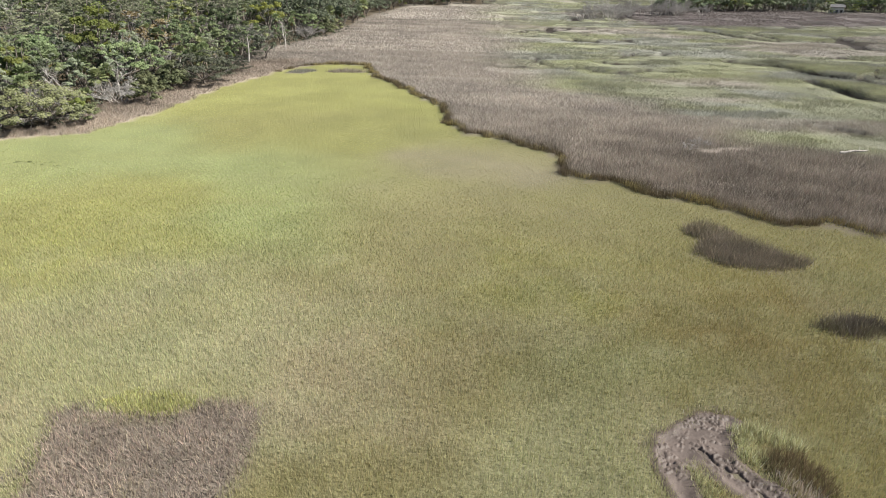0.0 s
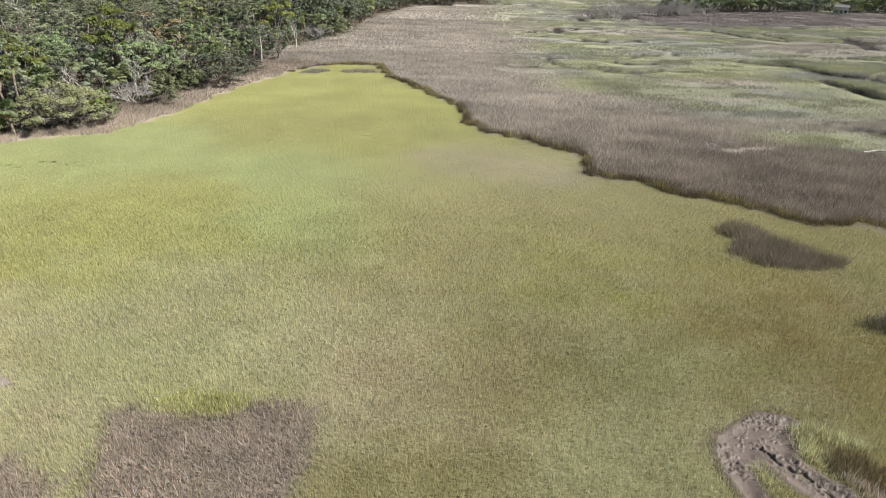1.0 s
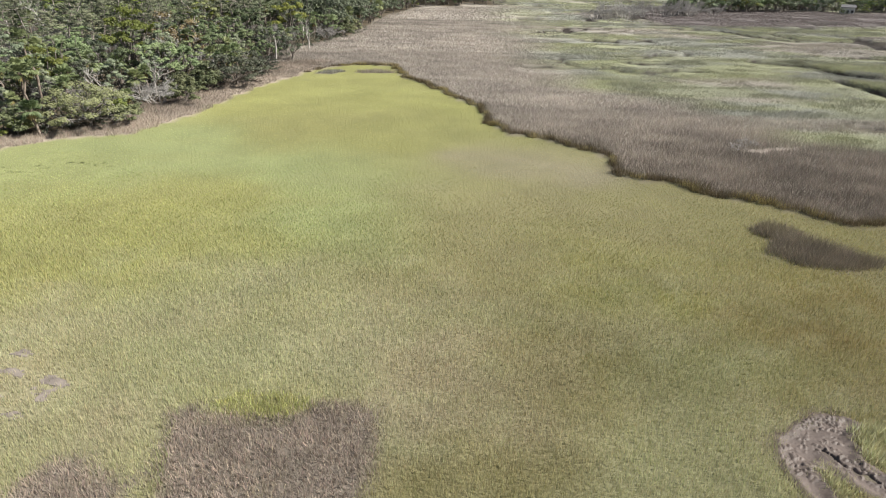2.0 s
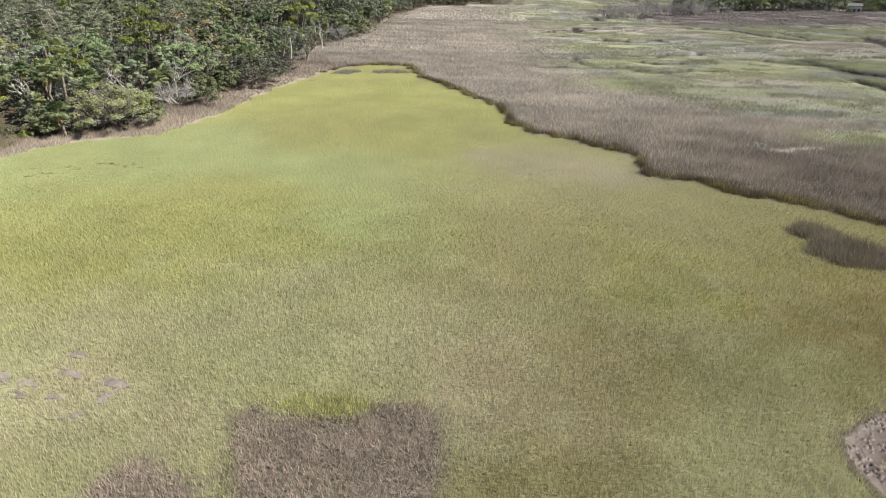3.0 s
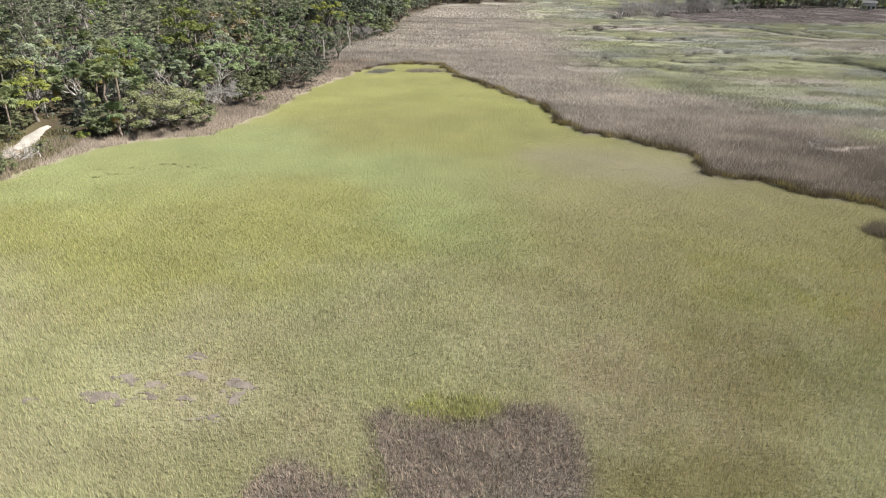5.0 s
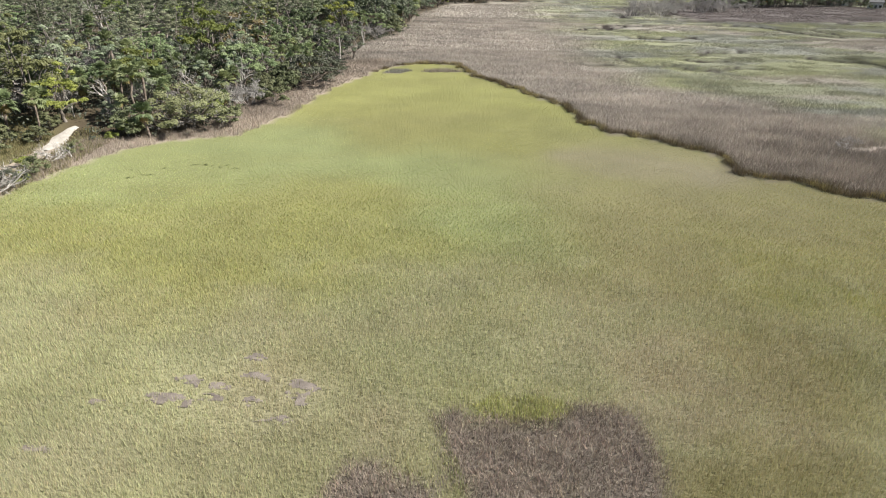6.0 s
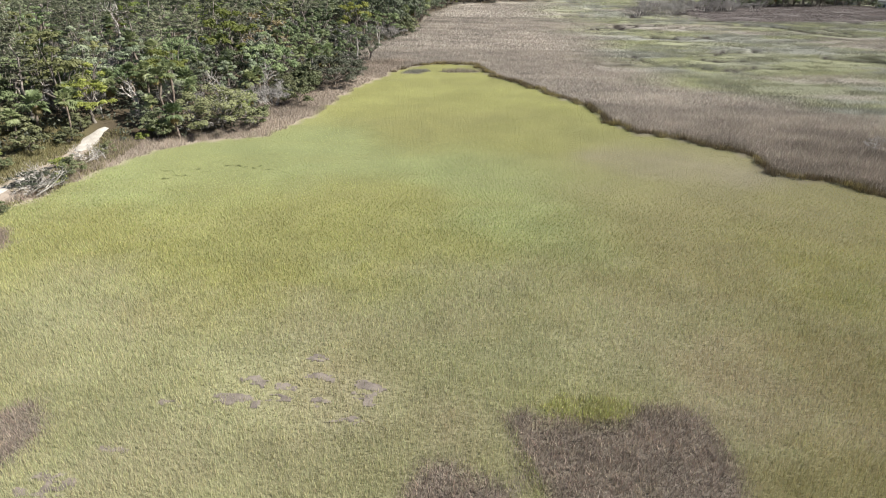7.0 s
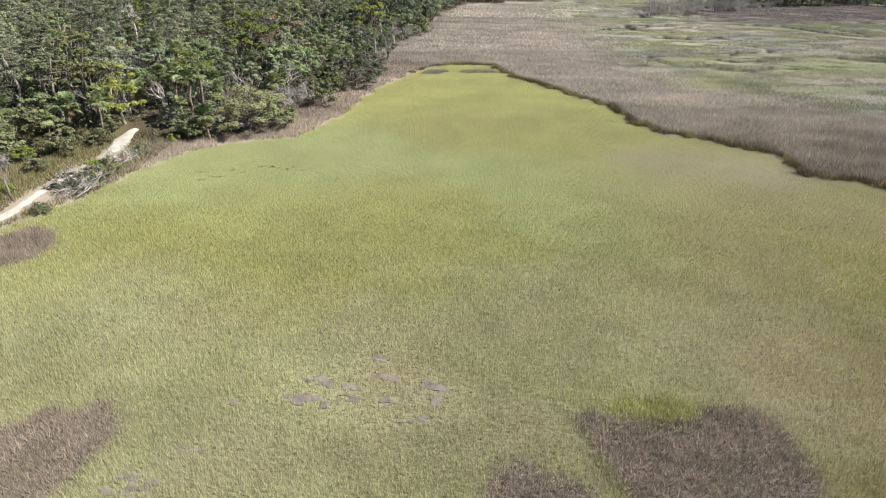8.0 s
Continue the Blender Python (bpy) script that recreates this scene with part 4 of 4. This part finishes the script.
def driftwood(seed, size, label):
    """Fallen bleached crowns in a tangle."""
    rnd = random.Random(seed)
    paths = []
    for _ in range(15):
        a = rnd.uniform(0, 2 * math.pi)
        s = Vector((math.cos(a), math.sin(a), 0)) * size * rnd.uniform(0, 0.42) + Vector((0, 0, 0.15))
        d = Vector((math.cos(a + 2), math.sin(a + 2), rnd.uniform(0.1, 0.7))).normalized()
        branching(s, d, size * 0.27, size * 0.013, 3, rnd, paths, 0.8)
    paths = [[((p[0], p[1], max(p[2], 0.05)), r) for p, r in path] for path in paths]
    v, f = tubes(paths, 5)
    return thing("driftwood", make_mesh("driftwood", v, f, None, True), BLEACHED, label, "driftwood", "driftwood by the path")


def at(x, y, turn=0.0, scale=1.0, tall=1.0):
    z = float(ground_height(np.array([float(x)]), np.array([float(y)]))[0])
    return pose(x, y, z, 0, 0, turn) @ Matrix.Diagonal((scale, scale, scale * tall, 1))


placed = set()


def put(ob, *where, label=""):
    """The first use moves the thing itself, later ones copy it."""
    if ob.name in placed:
        made = copy_thing(ob, at(*where))
    else:
        ob.matrix_basis = at(*where)
        placed.add(ob.name)
        made = ob
    if label:
        tagged(made, label)
    return made


oaks = [broadleaf(11 + i, 9.2, 7.4, 20, 216, 0.28, OAK, "oak_tree", "dark green live oak with a dense rounded crown", 0.22, 0.72, BARK, 0.15, subs=3) for i in range(4)]
mossy = [broadleaf(21 + i, 9.6, 7.0, 20, 204, 0.27, OAK_GREY, "oak_tree", "grey-green live oak hung with pale moss", 0.22, 0.7, BARK, 0.145, 8, subs=3) for i in range(4)]
olives = [broadleaf(37 + i, 8.6, 6.6, 20, 200, 0.26, OLIVE, "broadleaf_tree", "olive-yellow broadleaf tree with tan shoots", 0.24, 0.6, BARK, 0.15, 6, subs=3) for i in range(2)]
limes = [broadleaf(31 + i, 9, 6.8, 18, 216, 0.28, LIME, "broadleaf_tree", "bright yellow-green broadleaf tree", 0.26, 0.5, BARK, 0.165, subs=3) for i in range(2)]
cedars = [broadleaf(41 + i, 6.0, 10.5, 48, 180, 0.23, (CEDAR, BRUSH)[i], "cedar_tree", ("low spreading dark cedar at the wood's edge", "low spreading grey-olive cedar with bare twigs")[i],
                    0.16, 0.42, BARK, 0.115, (3, 20)[i], 0.45, subs=3) for i in range(2)]
bushes = [broadleaf(51 + i, 2.8, 4.4, 16, 150, 0.22, BRUSH, "shrub", "rounded olive-green shrub at the wood's edge", 0.1, 0.7, BARK, 0.18, subs=3) for i in range(2)]
lime_bush = broadleaf(55, 2.6, 4.2, 16, 150, 0.22, LIME, "shrub", "yellow-green shrub beside the brown fringe", 0.1, 0.7, BARK, 0.18, subs=3)
pines = [pine(61 + i, 14.5, "tall grey-green pine with a bare pale trunk") for i in range(3)]
palms = [palm(71 + i, (5.2, 3.4, 6.8)[i], "cabbage palm with a round green crown", (7, 10, 6)[i]) for i in range(3)]
snags = [dead_tree(81 + i, 6.5, "bare bleached dead tree") for i in range(2)]
greys = [dead_tree(91 + i, 5.0, "leafless grey shrub with fine pale twigs", "bare_shrub", (0, 0), BLEACHED, 9) for i in range(2)]
far_oaks = [broadleaf(101 + i, 10, 10, 16, 60, 0.62, OAK, "oak_tree", "dark green tree in the distant woods", 0.12, 0.65, BARK, 0.2, subs=3) for i in range(2)]
far_mossy = [broadleaf(105 + i, 10, 10, 16, 60, 0.6, OAK_GREY, "oak_tree", "grey-green tree in the distant woods", 0.12, 0.65, BARK, 0.2, subs=3) for i in range(2)]

# The trees that stand out along the wood's edge.
put(cedars[0], -41.0, 104.0, 20, 1.1, 0.9)
put(cedars[1], -50.2, 74.8, 70, 1.1, 0.75)
put(bushes[0], -43.6, 89.2, 0, 1.2)
put(greys[0], -47.2, 88.2, 10, 1.45, 0.55)
put(greys[1], -48.8, 88.6, 70, 1.1, 0.8)
put(snags[0], -52.2, 83.2, 0, 1.1)
put(palms[1], -50.2, 89.0, 0, 1.0)
put(palms[0], -49.6, 90.6, 90, 0.8)
put(greys[1], -58.0, 82.0, 40, 1.0)
put(lime_bush, -56.0, 70.6, 60, 0.75)
put(cedars[0], -43.5, 137, 120, 0.9, 1.2)
put(snags[1], -38.5, 150, 30, 1.0)
put(bushes[0], -34.5, 178, 0, 1.3)
put(bushes[1], -33.5, 187, 0, 1.3)
put(greys[0], -38.0, 172, 90, 1.2)
put(limes[0], -58.5, 106.5, 0, 1.3)
russet = broadleaf(35, 9, 6.5, 20, 60, 0.42, RUSSET, "broadleaf_tree", "thin tree with russet and tan leaves", 0.25, 0.7, BARK, 0.19, 16)
put(russet, -58.5, 118, 0, 1.0)
put(russet, -54.5, 121.5, 90, 0.85)
put(limes[1], -75, 141, 50, 1.5)
put(limes[1], -64.5, 72.5, 0, 0.55)
put(limes[0], -59.5, 84, 40, 0.7)
put(cedars[1], -76, 63, 0, 0.8, 1.3)
put(cedars[0], -80, 70, 90, 0.9, 1.4)
put(oaks[0], -51, 99, 0, 1.0)
put(oaks[1], -56, 96, 60, 0.8)
put(oaks[2], -60.5, 88, 100, 0.9)
put(greys[0], -79, 116, 0, 1.9, 1.1)
for i, (x, y, k) in enumerate([(-66, 80, 1.0), (-63.5, 84, 0.9), (-57, 74.5, 0.85), (-57.4, 72.5, 0.8), (-67.5, 73, 1.0), (-61.5, 77, 0.95), (-54.5, 76.5, 0.8), (-70, 77, 1.1),
                              (-64, 90, 1.1), (-55.5, 80.5, 0.9), (-72, 83, 1.1), (-82, 91, 1.2), (-76, 74, 1.0), (-33.5, 200, 1.3), (-31.5, 215, 1.4), (-35, 192, 1.3), (-30, 232, 1.4)]):
    put(palms[i % 3], x, y, 47 * i, k)
for i, (x, y, k) in enumerate([(-66.7, 63.5, 0.8), (-69.5, 60.5, 0.9), (-71.5, 67.5, 1.0), (-64.6, 69.6, 0.6), (-57.2, 68.8, 0.55), (-58.6, 63.2, 0.4), (-58.6, 56.6, 0.5),
                              (-58.2, 53.8, 0.6), (-66.2, 57.5, 0.45), (-64.6, 66.8, 0.55), (-65.2, 51.5, 0.5), (-59.4, 47.0, 0.28), (-73, 61, 1.0), (-77, 56, 1.1), (-46, 76.8, 0.7)]):
    put((bushes[0], lime_bush, bushes[1])[i % 3], x, y, 73 * i, k)
driftwood(201, 5.6, "tangle of bleached fallen branches beside the path").matrix_basis = at(-58.9, 52.4)
# Small dark cedar added inside the tangle to darken its shaded underside.
put(cedars[0], -59.6, 53.0, 0, 0.42, 0.7)
put(lime_bush, -61.0, 58.6, 0, 0.6)
driftwood(202, 3.8, "pile of grey driftwood at the end of the sand").matrix_basis = at(-59.3, 61.0)
driftwood(203, 3.0, "grey fallen branches under the palms").matrix_basis = at(-60.5, 75.5)
leaning = dead_tree(213, 5.2, "leaning bare grey tree beside the sandy path", "dead_tree", (-0.25, 0.1), BARK, 10)
leaning.matrix_basis = at(-63.4, 49.6)

put(mossy[1], -38.6, 133.0, 30, 0.72)
put(oaks[2], -42.6, 130.0, 80, 0.8)
put(cedars[0], -40.2, 117.5, 200, 0.5, 1.1)
edge = random.Random(9)
for y in range(68, 132, 2):
    deep = edge.uniform(0.2, 3.5)
    x = float(forest_edge(y)) - deep
    if min((x - a) ** 2 + (y - b) ** 2 for a, b in ((-52.2, 83.2), (-48, 88.4), (-50.2, 74.8), (-41, 104), (-62.6, 70))) > 14:
        put((bushes[0], palms[1], bushes[1], lime_bush, palms[0])[edge.randrange(5)], x, y, edge.uniform(0, 360), edge.uniform(0.65, 1.05), edge.uniform(0.9, 1.2))

# The woods behind, thinner and coarser with distance.
pick = random.Random(5)
distant = []
taken = [(-58.5, 106.5, 5.0), (-57, 101, 3.6), (-58.5, 118, 4.2), (-54.5, 121.5, 4.0), (-75, 141, 5.0), (-72, 135, 4.0), (-79, 116, 4.5), (-52.2, 84.0, 5.2), (-41.5, 104.5, 4.2), (-50.2, 74.8, 4.5), (-52, 84, 3.8), (-48, 84, 5.0), (-46, 79, 4.0), (-62.5, 62, 3.5), (-62.5, 55, 3.5), (-62.5, 48, 3.5), (-60.3, 69, 4.0), (-64, 41, 3.5)]
for y0 in range(24, 345, 2):
    for x0 in range(-250, 24, 2):
        x, y = x0 + pick.uniform(-1, 1), y0 + pick.uniform(-1, 1)
        deep = float(forest_edge(y)) - x
        seen = x > -38 - 0.80 * y and (deep < 60 or y < 215)
        if deep < 2.5 or not seen:
            continue
        far = y > 175
        room = (6.0 if far else 3.6 if y < 130 else 4.2) + (1.5 if deep > 40 else 0)
        if any((x - a) ** 2 + (y - b) ** 2 < max(room, c) ** 2 for a, b, c in taken):
            continue
        taken.append((x, y, 0))
        turn, k, u = pick.uniform(0, 360), pick.uniform(0.8, 1.15), pick.random()
        i, j = pick.randrange(3), pick.randrange(4)
        if far:
            kind = palms[i] if u < 0.12 and deep < 14 else far_oaks[i % 2] if u < 0.42 else far_mossy[i % 2] if u < 0.95 else limes[i % 2]
            k *= 0.75 if deep < 6 else 1.0
        elif deep < 6:
            kind = palms[i] if u < 0.3 else bushes[i % 2] if u < 0.48 else oaks[j] if u < 0.66 else mossy[j] if u < 0.84 else greys[i % 2] if u < 0.93 else snags[i % 2]
            k *= 0.85
        elif y < 100 and deep < 22:
            kind = palms[i] if u < 0.42 else oaks[j] if u < 0.58 else mossy[j] if u < 0.72 else olives[i % 2] if u < 0.84 else greys[i % 2] if u < 0.93 else snags[i % 2]
            k *= 1.1 if u < 0.42 else 0.75
        else:
            kind = pines[i] if u < 0.4 and deep > 14 else oaks[j] if u < 0.2 else mossy[j] if u < 0.56 else oaks[j] if u < 0.74 else olives[i % 2] if u < 0.78 else palms[2] if u < 0.86 else limes[i % 2] if u < 0.93 and y > 112 else olives[i % 2] if u < 0.93 else snags[i % 2] if u < 0.97 else greys[i % 2]
            k *= 1.25 if kind in greys or kind in snags else 1.0
        if far and not kind in palms:
            distant.append((kind, at(x, y, turn, k, pick.uniform(0.9, 1.15))))
        else:
            put(kind, x, y, turn, k, pick.uniform(0.9, 1.15))


def grove(name, placements, label):
    """Many far trees as one mesh, with a slot for each material."""
    mats, vs, fs, ms, n = [], [], [], [], 0
    for ob, m in placements:
        for child in ob.children:
            me = child.data
            if me.materials[0] not in mats:
                mats.append(me.materials[0])
            v = np.empty(len(me.vertices) * 3)
            me.vertices.foreach_get("co", v)
            v = v.reshape(-1, 3) @ np.array(m.to_3x3()).T + np.array(m.translation)
            f = np.empty(len(me.polygons) * 4, np.int32)
            me.loops.foreach_get("vertex_index", f)
            vs.append(v), fs.append(f.reshape(-1, 4) + n), ms.append(np.full(len(me.polygons), mats.index(me.materials[0])))
            n += len(v)
    me = make_mesh(name, np.concatenate(vs), np.concatenate(fs))
    for material in mats:
        me.materials.append(material)
    me.polygons.foreach_set("material_index", np.concatenate(ms).astype(np.int32))
    return tagged(new(name, me), label, "woods", kind="stuff")


grove("distant_woods", distant, "dense green and grey woods along the marsh's far edge")

# Undergrowth that fills the woods' floor; its dark leaves paint in the shade.
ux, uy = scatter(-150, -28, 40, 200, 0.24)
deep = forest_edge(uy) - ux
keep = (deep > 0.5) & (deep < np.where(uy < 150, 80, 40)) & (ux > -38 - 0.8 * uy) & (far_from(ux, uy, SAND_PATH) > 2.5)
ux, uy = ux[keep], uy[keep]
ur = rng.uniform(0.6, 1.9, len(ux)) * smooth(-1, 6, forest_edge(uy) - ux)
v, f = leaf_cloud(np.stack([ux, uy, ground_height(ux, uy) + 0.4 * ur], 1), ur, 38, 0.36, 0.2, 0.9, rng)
thing("undergrowth", make_mesh("undergrowth", v, f), CEDAR, "low olive-brown brush on the floor of the woods, darkened to deepen the shade", "undergrowth", kind="stuff")

# ---- far side of the marsh ----
put(greys[1], 54, 239, 0, 1.1, 0.8)
for i in range(17):
    t = i / 16
    put(greys[i % 2], 56 + 54 * t + pick.uniform(-4, 4), 262 + 34 * t + pick.uniform(-14, 10), 61 * i, pick.uniform(1.0, 1.6), 1.35)
for i in range(9):
    put(snags[i % 2], 60 + 6 * i + pick.uniform(-3, 3), 272 + 4 * i + pick.uniform(-8, 8), 77 * i, pick.uniform(1.0, 1.4))
SHORE_FAR = [(100, 298), (119, 312), (138, 319), (170, 329), (199, 333), (262, 334), (330, 334)]
sx, sy = [p[0] for p in SHORE_FAR], [p[1] for p in SHORE_FAR]
for row in range(4):
    x = 98.0 + 2 * row
    while x < 325:
        y = float(np.interp(x, sx, sy)) + 7 * row + pick.uniform(-2, 3)
        house_gap = row < 2 and (190 < x < 204 or 176 < x < 181)
        u, i = pick.random(), pick.randrange(3)
        if not house_gap:
            kind = palms[i] if u < 0.25 else far_oaks[i % 2] if u < 0.6 else far_mossy[i % 2] if u < 0.85 else limes[i % 2] if u < 0.92 else bushes[i % 2]
            put(kind, x, y, pick.uniform(0, 360), pick.uniform(0.75, 1.1))
        x += pick.uniform(2.8, 5.0)

WALL = mottled("white_painted_boards", (0.70, 0.69, 0.66), (0.82, 0.81, 0.79), 1.0, 0.6, 0.01)
ROOF = mottled("grey_shingle_roof", (0.13, 0.13, 0.135), (0.26, 0.26, 0.27), 0.8, 0.85, 0.02)
GLASS = mottled("dark_window_glass", (0.03, 0.035, 0.04), (0.05, 0.055, 0.06), 1.0, 0.1, 0.0, 0.5)
DOOR = mottled("dark_painted_door", (0.06, 0.07, 0.08), (0.10, 0.11, 0.12), 0.5, 0.5, 0.005)


def boxes(name, spans):
    """One mesh from boxes given as (x0, x1, y0, y1, z0, z1), with small bevels."""
    bm = bmesh.new()
    for x0, x1, y0, y1, z0, z1 in spans:
        got = bmesh.ops.create_cube(bm, size=1)["verts"]
        for q in got:
            q.co = ((x0 + x1) / 2 + q.co.x * (x1 - x0), (y0 + y1) / 2 + q.co.y * (y1 - y0), (z0 + z1) / 2 + q.co.z * (z1 - z0))
    bmesh.ops.bevel(bm, geom=bm.edges[:], offset=0.02, segments=1, affect="EDGES")
    me = bpy.data.meshes.new(name)
    bm.to_mesh(me)
    bm.free()
    return me


def gable(name, x0, x1, y0, y1, z0, rise, thick=0.2):
    bm = bmesh.new()
    ym = (y0 + y1) / 2
    prof = [(y0, z0), (ym, z0 + rise), (y1, z0), (y1, z0 + thick), (ym, z0 + rise + thick), (y0, z0 + thick)]
    a = [bm.verts.new((x0, y, z)) for y, z in prof]
    b = [bm.verts.new((x1, y, z)) for y, z in prof]
    for i in range(6):
        j = (i + 1) % 6
        bm.faces.new((a[i], a[j], b[j], b[i]))
    for ring in (a, b):
        bm.faces.new((ring[0], ring[1], ring[4], ring[5]))
        bm.faces.new((ring[1], ring[2], ring[3], ring[4]))
    bmesh.ops.recalc_face_normals(bm, faces=bm.faces[:])
    me = bpy.data.meshes.new(name)
    bm.to_mesh(me)
    bm.free()
    return me


def house(x, y, turn, wide, deep, high, label):
    base = tagged(new("house"), label, "house", "houses across the marsh")
    base.matrix_basis = at(x, y, turn)
    wall = piece("wall", boxes("wall", [(-wide / 2, wide / 2, -deep / 2, -deep / 2 + 0.25, -0.5, high), (-wide / 2, wide / 2, deep / 2 - 0.25, deep / 2, -0.5, high),
                                        (-wide / 2, -wide / 2 + 0.25, -deep / 2 + 0.25, deep / 2 - 0.25, -0.5, high), (wide / 2 - 0.25, wide / 2, -deep / 2 + 0.25, deep / 2 - 0.25, -0.5, high)]), WALL, base)
    piece("roof", gable("roof", -wide / 2 - 0.5, wide / 2 + 0.5, -deep / 2 - 0.5, deep / 2 + 0.5, high, deep * 0.3), ROOF, base)
    for i in range(3):
        cx = (i - 1) * wide / 3
        if i == 1:
            piece("door", boxes("door", [(cx - 0.5, cx + 0.5, -deep / 2 - 0.05, -deep / 2 - 0.004, 0.1, 2.2)]), DOOR, base, "dark front door")
            continue
        win = piece("window", boxes("window", [(cx - 0.7, cx + 0.7, -deep / 2 - 0.06, -deep / 2 - 0.004, 0.9, 1.0), (cx - 0.7, cx + 0.7, -deep / 2 - 0.06, -deep / 2 - 0.004, 2.2, 2.3),
                                               (cx - 0.7, cx - 0.6, -deep / 2 - 0.06, -deep / 2 - 0.004, 1.0, 2.2), (cx + 0.6, cx + 0.7, -deep / 2 - 0.06, -deep / 2 - 0.004, 1.0, 2.2)]), WALL, base)
        piece("pane", boxes("pane", [(cx - 0.6, cx + 0.6, -deep / 2 - 0.03, -deep / 2 - 0.006, 1.0, 2.2)]), GLASS, win, "dark glass")
    return base


house(197, 334, -20, 6, 4, 3.4, "small white wooden house half hidden among trees")
house(187, 348, 5, 9, 7, 6.0, "white house with a grey roof behind trees")
house(230, 360, -30, 4, 4, 3.2, "small white shed beside the trees")

log = [bent((-1.9, 0, 0.15), (1.9, 0.3, 0.25), 0.14, 0.08, 6, 0.05, random.Random(4)), bent((0.6, 0.1, 0.2), (1.3, 0.9, 0.6), 0.05, 0.02, 3, 0, random.Random(5))]
v, f = tubes(log, 7)
thing("driftwood_log", make_mesh("driftwood_log", v, f, None, True), BLEACHED, "bleached log lying among the marsh grass", "log").matrix_basis = at(47.2, 69.6, 8) @ pose(0, 0, 0.35)
# Grey shrubs stand in for the dark rush clump beside the sand.
put(greys[1], 30.4, 72.6, 0, 0.42, 0.7)
put(greys[0], 28.6, 71.2, 50, 0.3, 0.7)
put(far_oaks[0], 193.4, 330, 20, 0.36)
put(palms[2], 198.4, 329.5, 60, 0.75)
put(bushes[0], 190.5, 331, 0, 0.9)
put(limes[0], 205.5, 332, 0, 0.5)
put(palms[0], 203.5, 336, 0, 0.9)


def bare_trunk(x, y, h, lean, seed):
    v, f = tubes([bent((0, 0, -0.2), (lean, 0.2, h), 0.17, 0.11, 5, 0, random.Random(seed)), bent((lean * 0.7, 0.1, h * 0.7), (lean + 0.7, 0.5, h * 0.95), 0.05, 0.02, 3, 0, random.Random(seed + 1))], 8)
    thing("snag", make_mesh("snag", v, f, None, True), BLEACHED, "pale bare standing trunk at the wood's edge", "dead tree", "dead trees").matrix_basis = at(x, y)


bare_trunk(-45.0, 104.2, 4.2, 0.5, 31)
bare_trunk(-40.6, 127.4, 5.0, 0.2, 33)
